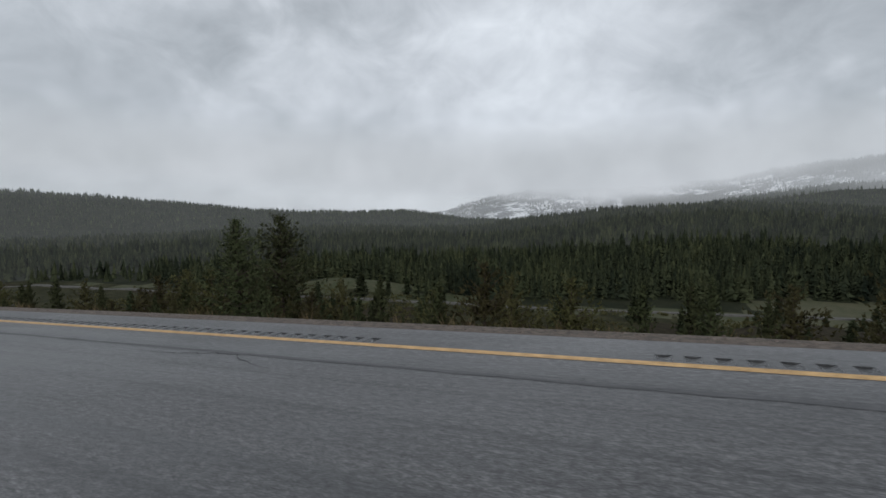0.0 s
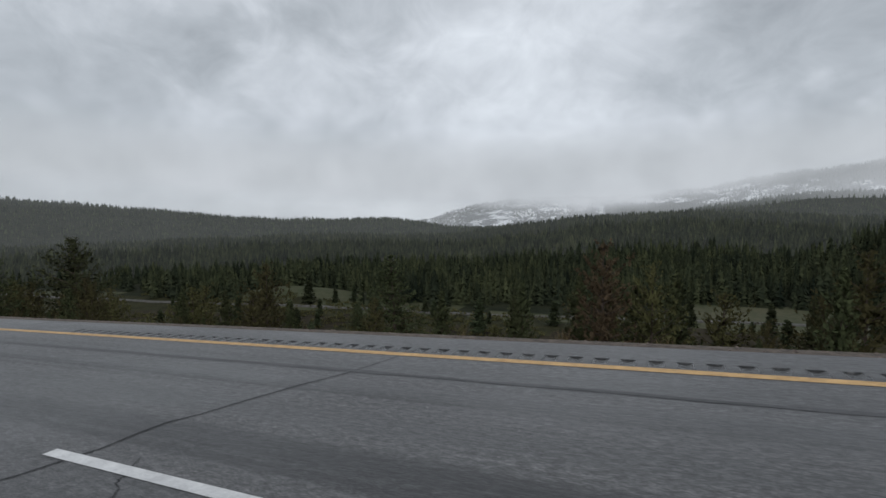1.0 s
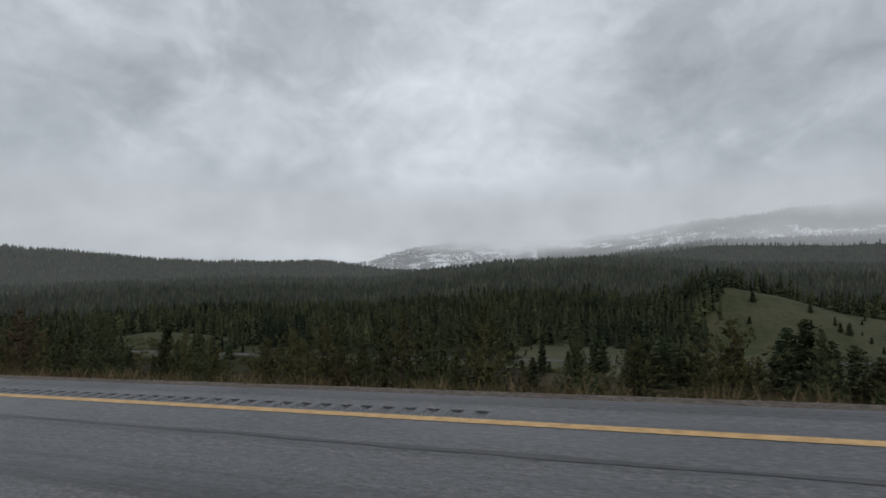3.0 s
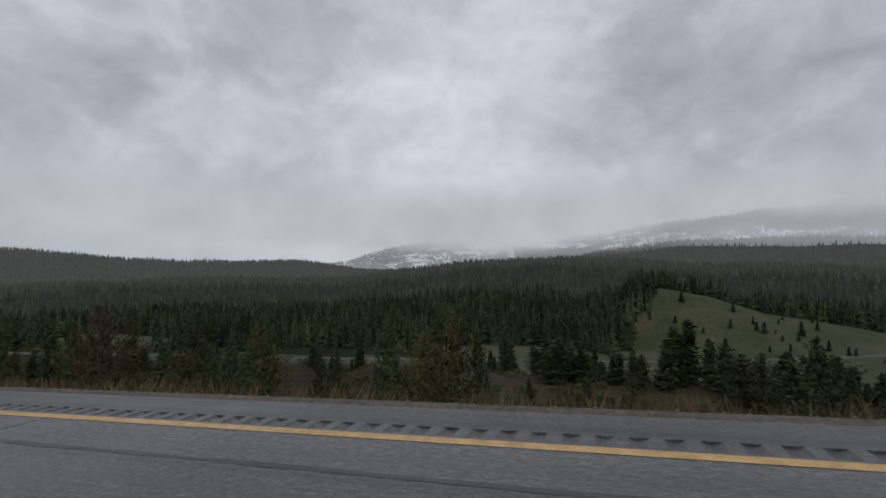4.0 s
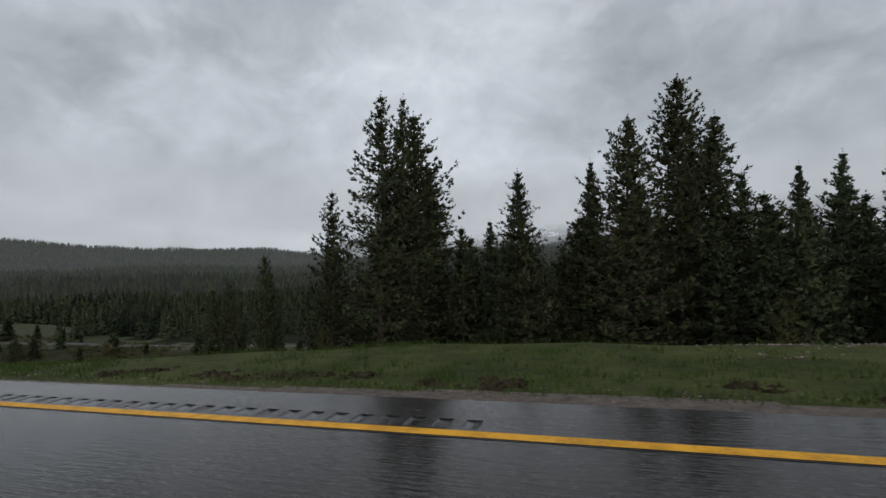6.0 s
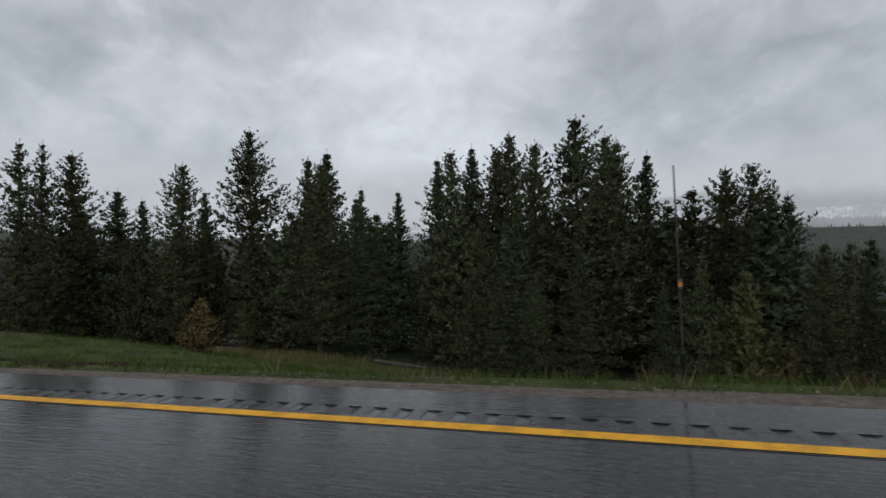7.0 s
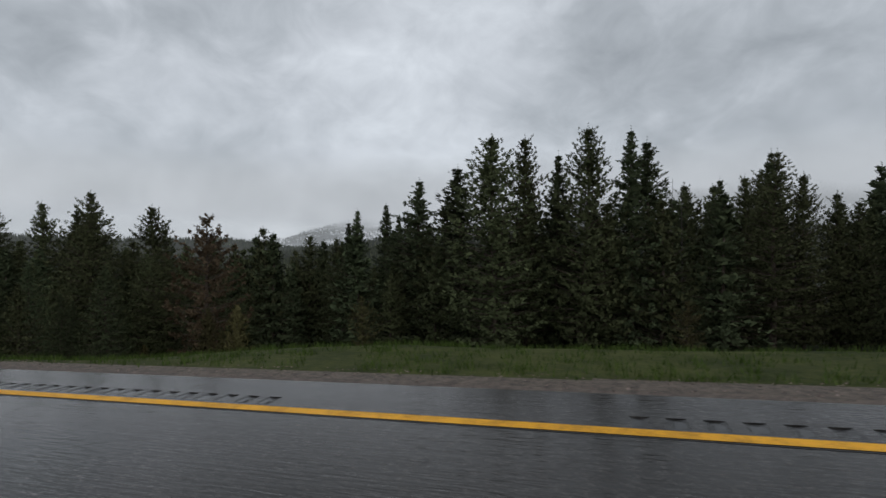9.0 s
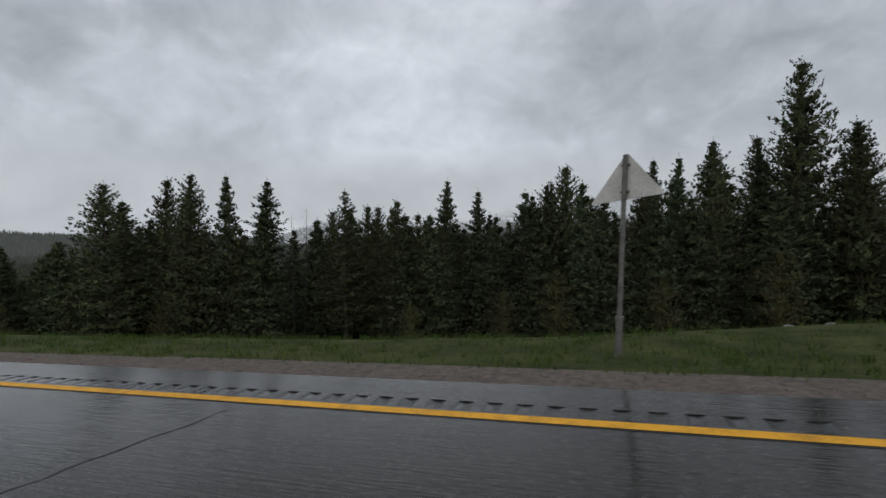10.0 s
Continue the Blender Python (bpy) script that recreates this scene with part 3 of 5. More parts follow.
def build_road():
    for name, u0, u1, mat, yel, lab in (
            ("road", -160, SEAM, M_ROAD_OLD, M_YELLOW_OLD, "worn grey damp asphalt carriageway with wheel tracks"),
            ("road", SEAM, 470, M_ROAD_NEW, M_YELLOW_NEW, "dark wet asphalt carriageway reflecting the trees")):
        road = ribbon(name, u0, u1, -10.4, GROOVE_V0, 0, mat, thick=.12)
        tagged(road, lab, "road", kind="structure")
        shoulder = ribbon("shoulder", u0, u1, GROOVE_V1, EDGE, 0, mat if u0 < 0 else M_SHOULDER_NEW, thick=.12)
        shoulder.parent = road
        line = ribbon("edge_line", u0, u1, -.075, .075, .004, yel)
        line.parent = road
        # lands between the grooves
        starts = groove_starts(u0, u1)
        prev = u0
        verts, faces, uvs = [], [], []
        for u in starts + [u1]:
            if u > prev:
                i = len(verts)
                verts += [rp(prev, GROOVE_V0), rp(u, GROOVE_V0), rp(u, GROOVE_V1), rp(prev, GROOVE_V1)]
                uvs += [(prev, GROOVE_V0), (u, GROOVE_V0), (u, GROOVE_V1), (prev, GROOVE_V1)]
                faces.append((i, i + 1, i + 2, i + 3))
            prev = u + GROOVE
        land = mesh_object("rumble_band", verts, faces, mat if u0 < 0 else M_SHOULDER_NEW, road)
        layer = land.data.uv_layers.new(name="metres")
        for loop in land.data.loops:
            layer.data[loop.index].uv = uvs[loop.vertex_index]
        # grooves: single ones along the stretch passed first, the rest joined
        gm = M_GROOVE if u0 < 0 else M_GROOVE_WET
        kinds = [groove_mesh(gm, .018)] if u0 < 0 else [groove_mesh(gm, .016), groove_mesh(gm, .014, (.12, .9)), groove_mesh(gm, .014, (.3, .92)), groove_mesh(gm, .015, (.1, .6))]
        pick = random.Random(6)
        V, F, I = [], [], []
        for u in starts:
            a = -u / BEND
            me = pick.choice(kinds)
            if -8 < u < 48 or 195 < u < 240:
                g = new("groove", me)
                x, y, z = rp(u, 0)
                g.matrix_world = Matrix.Translation((x, y, z)) @ Matrix.Rotation(a, 4, "Z") @ Matrix.Rotation(-math.atan(GRADE), 4, "Y")
                g.parent = road
            else:
                i0 = len(V)
                for vv in me.vertices:
                    V.append(rp(u + vv.co.x, vv.co.y, vv.co.z))
                F += [tuple(i0 + i for i in p.vertices) for p in me.polygons]
                I += [p.material_index for p in me.polygons]
        rest = mesh_object("grooves", V, F, [gm] if u0 < 0 else [gm, M_WATER], road, index=I)
        tagged(rest, kind="stuff")
        if u0 > 0:
            joint = ribbon("paving_joint", u0, u1, -.112, -.092, .003, M_CRACK, 1.0)
            joint.parent = road
    road = bpy.data.objects["road"]
    seal = ribbon("joint_seal", -150, SEAM - 8, -.90, -.82, .003, M_SEAL, .5)
    rng = random.Random(2)
    for vert in seal.data.vertices:
        vert.co.y += rng.uniform(-.022, .022)
    seal.parent = road
    for k in range(-12, 13):
        u0 = 12.192 * k + DASH_PHASE
        if u0 + 3.05 < SEAM and u0 > -150:
            d = ribbon("lane_dash", u0, u0 + 3.05, -3.56, -3.45, .004, M_WHITE)
            d.parent = road


DASH_PHASE = 0.66
build_road()

# ---- trees ----


def tuft_cloud(rng, centres, dirs, sizes, per):
    """Needle brushes: narrow triangles that fan out round each centre, swept along its twig."""
    n = len(centres)
    c = np.repeat(centres, per, 0)
    d = np.repeat(dirs, per, 0) + rng.normal(0, .62, (n * per, 3))
    d /= np.linalg.norm(d, axis=1, keepdims=True) + 1e-9
    s = np.repeat(sizes, per)[:, None] * rng.uniform(.5, 1.1, (n * per, 1))
    side = np.cross(d, rng.normal(0, 1, (n * per, 3)))
    side /= np.linalg.norm(side, axis=1, keepdims=True) + 1e-9
    c = c + rng.normal(0, .17, (n * per, 3)) * np.repeat(sizes, per)[:, None]
    a = c - d * s * .25
    tip = c + d * s * .55
    w = s * rng.uniform(.17, .27, (n * per, 1))
    return np.stack([a - side * w, a + side * w, tip], 1)


def outline(style, f):
    """Crown half-width over its height, 0 at the top."""
    d = 1 - f
    if style == "spruce":
        return d ** .92 * (1 - .25 * max(0, .12 - f) / .12) + .012
    if style == "pine":
        return min(1.0, (d * 1.5) ** .86) * (1 - .2 * max(0, .2 - f) / .2) + .008
    if style == "broad":
        return min(1.0, (d * 2.1) ** .74) * (.80 + .20 * math.sin(3.1 * d)) * (1 - .25 * max(0, .25 - f) / .25) + .03
    return min(1.0, (d * 1.12) ** .95) + .02


def conifer_parts(seed, H, base, width, style, levels, limbs, tufts, per, tuft):
    """Trunk mesh arrays and crown triangles of one conifer, H metres high, foot at the origin."""
    rng = np.random.default_rng(seed)
    lean = rng.normal(0, .010, 2)
    wob = rng.uniform(0, 6.28, 2)

    def axis(z):
        return np.stack([lean[0] * z + .004 * H * np.sin(z * .55 + wob[0]), lean[1] * z + .004 * H * np.sin(z * .47 + wob[1])], -1)

    nz, ns = 9, 7
    tv, tf = [], []
    r0 = .0105 * H + .02
    for i in range(nz + 1):
        f = i / nz
        z = H * f * .97 - .35 * (i == 0)
        rr = r0 * (1 - f) ** .85 + .012
        if i == 0:
            rr *= 1.35
        cx, cy = axis(np.array(z))
        for k in range(ns):
            a = 2 * math.pi * k / ns
            tv.append((cx + rr * math.cos(a), cy + rr * math.sin(a), z))
    for i in range(nz):
        for k in range(ns):
            tf.append((i * ns + k, i * ns + (k + 1) % ns, (i + 1) * ns + (k + 1) % ns, (i + 1) * ns + k))
    C, D, S, L = [], [], [], []
    C2, D2, S2 = [], [], []
    bulge = rng.uniform(.8, 1.2, 8)
    for lv in range(levels):
        f = (lv + rng.uniform(0, .7)) / levels
        z0 = base * H + (H - base * H) * f
        nb = max(4, int(round(limbs * (1 - .25 * f) + rng.uniform(-.6, .6))))
        off = rng.uniform(0, 6.28)
        for k in range(nb):
            az = off + 6.283 * k / nb + rng.normal(0, .25)
            z0 = base * H + (H - base * H) * min(.96, max(0, f + rng.uniform(-.6, .6) / levels * 1.5))
            lobe = bulge[int(az / 6.2832 * 4) % 4 + (4 if f > .5 else 0)]
            ln = width * .5 * H * outline(style, f) * rng.uniform(.70, 1.12) * lobe
            if style in ("pine", "broad") and f < .9 and rng.random() < .10:
                continue
            if rng.random() < .05:
                ln *= 1.22
            ln = max(ln, .10)
            rise = {"spruce": -.30 + .85 * f ** 1.5, "pine": -.14 + .80 * f ** 1.4, "broad": -.10 + .85 * f ** 1.3, "young": .25 + .5 * f}[style] + rng.normal(0, .08)
            curl = .34 if style != "spruce" else .20
            out = np.array([math.cos(az), math.sin(az), 0.0])
            across = np.array([-out[1], out[0], 0.0])
            nt = max(3, int(round(tufts * (.35 + .75 * ln / (width * .5 * H)))))
            q = .18 + .84 * ((np.arange(nt) + rng.uniform(.1, .9, nt)) / nt) ** .75
            sidew = rng.uniform(-1, 1, nt) * ln * .30 * (1.15 - q) * (q > .3)
            z = z0 + ln * (rise * q + curl * q ** 2.2) - np.abs(sidew) * .12
            ax = axis(z)
            p = np.stack([ax[:, 0] + out[0] * ln * q + across[0] * sidew, ax[:, 1] + out[1] * ln * q + across[1] * sidew, z], -1)
            p = p + rng.normal(0, .05, (nt, 3)) * (.5 + ln * .3)
            C.append(p)
            slope = rise + 2.2 * curl * q
            D.append(np.stack([out[0] + across[0] * np.sign(sidew) * .5, out[1] + across[1] * np.sign(sidew) * .5, slope * .9 + .15], -1) * .9)
            S.append(np.full(nt, tuft) * rng.uniform(.8, 1.2, nt) * (.42 + .58 * min(1.0, 4.5 * (1 - f))))
            a0 = np.array([*axis(np.array(z0)), z0])
            e0 = np.array([*(axis(np.array(z0)) + out[:2] * ln * .85), z0 + ln * (rise * .85 + curl * .7)])
            up = np.array([0, 0, .012 + .0006 * H])
            L.append([a0 - up * 2, a0 + up * 2, e0])
            ni = max(2, nt // 3)
            qi = rng.uniform(.03, .42, ni)
            zi = z0 + ln * (rise * qi + curl * qi ** 2.2)
            axi = axis(zi)
            C2.append(np.stack([axi[:, 0] + out[0] * ln * qi, axi[:, 1] + out[1] * ln * qi, zi], -1) + rng.normal(0, .10, (ni, 3)) * (.5 + ln * .3))
            D2.append(np.tile([out[0], out[1], rise + .2], (ni, 1)))
            S2.append(np.full(ni, tuft * 1.8) * (.5 + .5 * min(1.0, 5 * (1 - f))))
    top = np.array([[*axis(np.array(H - .18 * i)), H - .18 * i] for i in range(6)])
    C.append(top)
    D.append(np.tile([0, 0, 1.2], (6, 1)))
    S.append(np.full(6, tuft * .42))
    tri = np.concatenate([tuft_cloud(rng, np.concatenate(C), np.concatenate(D), np.concatenate(S), per), tuft_cloud(rng, np.concatenate(C2), np.concatenate(D2), np.concatenate(S2), 3)])
    return tv, tf, tri, np.array(L)


def conifer(name, label, seed, H, base, width, style, mat, levels=34, limbs=6, tufts=6, per=7, tuft=.55, bark=None):
    tv, tf, tri, limb = conifer_parts(seed, H, base, width, style, levels, limbs, tufts, per, tuft)
    root = new(name)
    root.empty_display_size = .5
    k = len(tv)
    tv = list(tv) + [tuple(p) for p in limb.reshape(-1, 3)]
    tf = list(tf) + [(k + 3 * i, k + 3 * i + 1, k + 3 * i + 2) for i in range(len(limb))]
    mesh_object("trunk", tv, tf, bark or M_BARK, root)
    tri, normals = crown_normals(np.random.default_rng(seed), tri)
    crown = new("crown", tri_mesh("crown", tri, mat, normals))
    crown.parent = root
    return tagged(root, label, "tree")


PROTOS = {}
SPEC = [
    # key, name, label, H, base, width, style, material, levels, limbs, tufts, per, tuft
    ("p1", "pine_tree", "tall lodgepole pine with a dark ragged crown", 16, .06, .42, "pine", M_PINE, 42, 7, 10, 5, .35),
    ("p2", "pine_tree", "tall lodgepole pine with a dark ragged crown", 16, .14, .40, "broad", M_PINE, 36, 7, 10, 5, .35),
    ("p3", "pine_tree", "tall lodgepole pine with a dark ragged crown", 16, .04, .38, "pine", M_PINE, 42, 7, 10, 5, .35),
    ("o1", "pine_tree", "open-crowned lodgepole pine with long wispy limbs", 16, .10, .36, "pine", M_PINE, 36, 6, 10, 6, .29),
    ("s1", "spruce_tree", "dark narrow spruce, branched down to the grass", 15, .03, .50, "spruce", M_SPRUCE, 42, 7, 10, 5, .34),
    ("s2", "spruce_tree", "dark narrow spruce, branched down to the grass", 14, .02, .54, "spruce", M_SPRUCE, 40, 7, 11, 5, .31),
    ("s3", "spruce_tree", "dark narrow spruce, branched down to the grass", 15, .04, .46, "spruce", M_SPRUCE, 42, 7, 10, 5, .33),
    ("f1", "pine_tree", "dark pine standing deep in the wood", 12, .04, .52, "pine", M_PINE, 23, 6, 8, 3, .50),
    ("f2", "spruce_tree", "dark spruce standing deep in the wood", 12, .03, .50, "spruce", M_SPRUCE, 25, 6, 8, 3, .50),
    ("b1", "pine_tree", "bushy young pine on the steep roadside bank", 8, .05, .48, "young", M_PINE, 22, 6, 7, 4, .30),
    ("b2", "pine_tree", "bushy young pine on the steep roadside bank", 8, .06, .48, "broad", M_OLIVE, 20, 6, 7, 4, .30),
    ("v1", "valley_tree", "small dark conifer standing in the valley meadow", 11, .03, .34, "spruce", M_SPRUCE, 16, 5, 4, 4, .85),
    ("y1", "young_pine", "small yellow-green young pine beside the road", 4.0, .04, .62, "young", M_YOUNG, 16, 6, 6, 7, .26),
    ("g1", "young_pine", "bushy golden-yellow young pine in the grass", 2.0, .02, .66, "young", M_GOLD, 14, 6, 6, 7, .15),
    ("y2", "young_pine", "small yellow-green young pine beside the road", 5.0, .04, .46, "young", M_OLIVE, 18, 6, 6, 7, .28),
    ("r1", "dying_pine", "pine with rust-brown dying needles", 6, .10, .54, "pine", M_RUST, 20, 6, 9, 9, .17),
]


def plant(key, u, v, H, turn=None, slim=1.0, sink=.05, label="", group=""):
    """A copy of a model tree with its foot on the ground at road coordinates."""
    ob, h0 = PROTOS[key]
    x, y, _ = rp(u, v)
    z = float(height(np.array([u]), np.array([v]))[0]) - sink
    k = H / h0
    m = Matrix.Translation((x, y, z)) @ Matrix.Rotation(turn if turn is not None else random.uniform(0, 6.28), 4, "Z") @ Matrix.Diagonal((k * slim, k * slim, k, 1))
    c = copy_thing(ob, m)
    c.matrix_basis = m
    if label:
        c["label"] = label
    c["group"] = group or "trees along the road"
    return c


for key, name, lab, H, base, width, style, mat, lv, li, tu, pe, ts in SPEC:
    PROTOS[key] = (conifer(name, lab, sum(map(ord, key)), H, base, width, style, mat, lv, li, tu, pe, ts), H)

# the model trees stand in the wood as well
for i, (key, (ob, H)) in enumerate(PROTOS.items()):
    u, v = 332 + 6 * i, 44 + 5 * (i % 3)
    x, y, _ = rp(u, v)
    ob.matrix_basis = Matrix.Translation((x, y, float(height(np.array([u]), np.array([v]))[0]) - .05))
    ob["group"] = "trees along the road"

# ---- far forest ----


def far_trees(name, pts, hts, tiers, sides, seed, label):
    """Many small conifers as one mesh: jagged stacked skirts."""
    rng = np.random.default_rng(seed)
    n = len(pts)
    tris = []
    girth = rng.uniform(.65, 1.45, n)
    for t in range(tiers):
        f0, f1 = t / tiers * .92 + .03, min(1.0, (t + 1.55) / tiers)
        w = (1 - f0) * .145 + .012
        ang = rng.uniform(0, 6.283, n)
        for k in range(sides):
            a0, a1 = ang + 6.283 * k / sides, ang + 6.283 * (k + 1) / sides
            r0, r1 = hts * girth * w * rng.uniform(.45, 1.5, n), hts * girth * w * rng.uniform(.45, 1.5, n)
            zj0, zj1 = hts * (f0 + rng.normal(0, .028, n)), hts * (f0 + rng.normal(0, .028, n))
            A = pts + np.stack([r0 * np.cos(a0), r0 * np.sin(a0), zj0], -1)
            B = pts + np.stack([r1 * np.cos(a1), r1 * np.sin(a1), zj1], -1)
            T = pts + np.stack([0 * hts, 0 * hts, hts * f1], -1)
            tris.append(np.stack([A, B, T], 1))
    # keep each tree's triangles together, so that it is one island of colour
    allt = np.stack(tris, 1).reshape(-1, 3, 3)
    ob = new(name, tri_mesh(name, allt, M_FAR))
    return tagged(ob, label, "forest", kind="stuff")


def scatter(n, rng, r0, r1, az0, az1):
    r = np.sqrt(rng.uniform(r0 ** 2, r1 ** 2, n))
    az = np.radians(rng.uniform(az0, az1, n))
    x, y = MIDDLE[0] + r * np.sin(az), MIDDLE[1] + r * np.cos(az)
    a = np.arctan2(x, BEND + y)
    u, v = a * BEND, np.hypot(x, BEND + y) - BEND
    return x, y, u, v, r, np.degrees(az)


def build_far_forest():
    rng = np.random.default_rng(4)
    x, y, u, v, r, az = scatter(21000, rng, 300, 1260, -74, 42)
    zone = ground_zone(u, v, r, az)
    keep = (zone == 4) & (v > 150)
    x, y, u, v = x[keep], y[keep], u[keep], v[keep]
    z = height(u, v)
    ex, ey, eu, ev, er, eaz = scatter(3400, rng, 290, 480, -60, 35)
    keep = (ground_zone(eu, ev, er, eaz) == 4) & (ev > 150)
    x, y, z = np.append(x, ex[keep]), np.append(y, ey[keep]), np.append(z, height(eu[keep], ev[keep]))
    close = np.hypot(x - MIDDLE[0], y - MIDDLE[1]) < 470
    hts = 8 + 12 * rng.uniform(0, 1, len(x)) ** 1.4
    far_trees("valley_side_forest", np.stack([x, y, z - .5], -1)[close], hts[close], 11, 5, 15, "dense dark conifers at the foot of the hillside")
    x, y, z = x[~close], y[~close], z[~close]
    far_trees("hillside_forest", np.stack([x, y, z - .5], -1), 7 + 11 * rng.uniform(0, 1, len(x)) ** 1.5, 3, 5, 5, "dense dark conifer forest covering the hillside")
    x, y, u, v, r, az = scatter(21000, rng, 1400, 2450, -74, 48)
    z = height(u, v)
    far_trees("ridge_forest", np.stack([x, y, z - .5], -1), 8 + 12 * rng.uniform(0, 1, len(x)) ** 1.8, 2, 4, 6, "dark conifers along the far ridges")
    # joined copies of the small model tree
    crown = PROTOS["v1"][0].children
    crown = next(c for c in crown if c.name.startswith("crown")).data
    co = np.empty(len(crown.vertices) * 3, dtype=np.float32)
    crown.vertices.foreach_get("co", co)
    co = co.reshape(-1, 3)
    n = 70
    u, v = rng.uniform(200, 410, n), 52 + 60 * rng.uniform(0, 1, n)
    a = u / BEND
    pts = np.stack([(BEND + v) * np.sin(a), (BEND + v) * np.cos(a) - BEND, height(u, v) - .3], -1)
    k, t = rng.uniform(.8, 1.25, n), rng.uniform(0, 6.28, n)
    out = [np.stack([(co[:, 0] * math.cos(t[i]) - co[:, 1] * math.sin(t[i])) * k[i] * 1.4, (co[:, 0] * math.sin(t[i]) + co[:, 1] * math.cos(t[i])) * k[i] * 1.4, co[:, 2] * k[i]], -1) + pts[i] for i in range(n)]
    ob = new("wood_interior", tri_mesh("wood_interior", np.concatenate(out).reshape(-1, 3, 3), M_SPRUCE))
    tagged(ob, "dark crowded conifers deep in the wood", "forest", kind="stuff")
    x, y, u, v, r, az = scatter(9000, rng, 2950, 3900, -32, 45)
    keep = (fbm(x, y, 120, 3, 31) > .47) | (ground_zone(u, v, r, az) == 4)
    x, y, u, v = x[keep], y[keep], u[keep], v[keep]
    z = height(u, v)
    far_trees("mountain_forest", np.stack([x, y, z - .5], -1), rng.uniform(14, 26, len(x)), 2, 4, 8, "sparse conifers on the snowy mountain")


build_far_forest()

# ---- low cloud, and mist painted by glowing sheets ----


def veil(name, r, z0, z1, mat, label):
    verts, faces = [], []
    n = 72
    for i in range(n + 1):
        a = radians(-100 + 200 * i / n)
        for z in (z0, (z0 + z1) / 2, z1):
            verts.append((MIDDLE[0] + r * math.sin(a), MIDDLE[1] + r * math.cos(a), z))
    for i in range(n):
        for k in range(2):
            a = 3 * i + k
            faces.append((a, a + 1, a + 4, a + 3))
    ob = mesh_object(name, verts, faces, mat, smooth=True)
    ob.visible_shadow = False
    return tagged(ob, label, "cloud", kind="structure")


veil("backdrop", 2880, 40, 900, glowing_vapour("low_cloud", 0.0, 0.96, 40, 152, 70, .0034, 290, 600, .065, -.12), "low grey cloud hiding the mountain tops")
# glowing sheets that paint mist and haze, lightening the dark hills behind
veil("backdrop", 2520, -120, 420, glowing_vapour("mountain_mist_glow", 0.36, 0.0, 150, 380, 60, .002), "thin glowing sheet painting mist before the snowy mountain")
veil("backdrop", 2020, 20, 520, glowing_vapour("ridge_mist_glow", 0.0, 0.5, 60, 215, 50, .0028, 240, 440, 0.0, .07), "glowing sheet painting drifting mist over the wooded ridge")
veil("backdrop", 1420, -120, 260, glowing_vapour("valley_mist_glow", 0.035, 0.0, 60, 220, 30, .003), "thin glowing sheet painting mist over the far ridges")
veil("backdrop", 860, -120, 220, glowing_vapour("hillside_haze_glow", 0.028, 0.0, 40, 200, 30, .003), "thin glowing sheet painting rain haze before the hillside")
veil("backdrop", 540, -120, 180, glowing_vapour("valley_haze_glow", 0.028, 0.0, 30, 160, 30, .003), "thin glowing sheet painting rain haze over the valley")

# ---- the wood along the road ----


def on_ground(u, v, lift=0.0):
    a = u / BEND
    return np.stack([(BEND + v) * np.sin(a), (BEND + v) * np.cos(a) - BEND, height(u, v) + lift], -1)


def level(u, v):
    return float(height(np.array([u]), np.array([v]))[0])


def stand(rows):
    """Trees given as model, road coordinates, height of the top above the road's plane, and breadth."""
    for key, u, v, top, slim in rows:
        H = top + GRADE * u - level(u, v)
        plant(key, u, v, H, slim=slim * 1.08)


# western edge of the wood
stand([("o1", 167.9, 22.1, 12.6, 1.0), ("o1", 168.8, 23.1, 12.6, .75), ("p3", 168.7, 26.0, 12.2, 1.0), ("s3", 168.3, 30.6, 9.6, 1.1),
       ("s2", 175.7, 26.6, 7.6, .85), ("s3", 172.4, 33.0, 5.0, 1.0), ("p1", 181.8, 24.4, 9.6, 1.0), ("s1", 180.2, 28.5, 8.2, .8),
       ("p1", 185.5, 28.1, 12.7, 1.0), ("p3", 186.8, 33.9, 11.2, .8), ("s3", 188.5, 33.9, 11.8, 1.15), ("s3", 190.5, 36.0, 7.5, 1.0)])
# taller trees by the spruce clearing
stand([("s3", 194.6, 36.9, 7.9, .8), ("p1", 195.6, 21.2, 7.7, .95), ("s1", 194.2, 29.8, 7.3, .9), ("s3", 199.4, 33.8, 9.9, .8), ("p3", 203.9, 35.1, 10.4, .9), ("s1", 201.5, 35.6, 11.1, .9), ("p1", 204.8, 34.1, 11.3, 1.0),
       ("p1", 212.2, 41.0, 12.0, 1.0), ("p1", 210.9, 28.7, 10.6, 1.15), ("p3", 213.1, 34.9, 10.0, .9), ("s3", 215.7, 36.8, 9.2, .9),
       ("p1", 220.5, 34.7, 7.0, 1.0), ("p2", 222.0, 33.0, 6.8, .9), ("s2", 224.1, 33.6, 4.7, .9), ("p3", 200.7, 33.0, 10.2, .9), ("p1", 207.7, 30.0, 9.4, .9), ("s2", 196.5, 26.0, 4.6, 1.0), ("s2", 207.8, 19.0, 3.4, 1.1)])
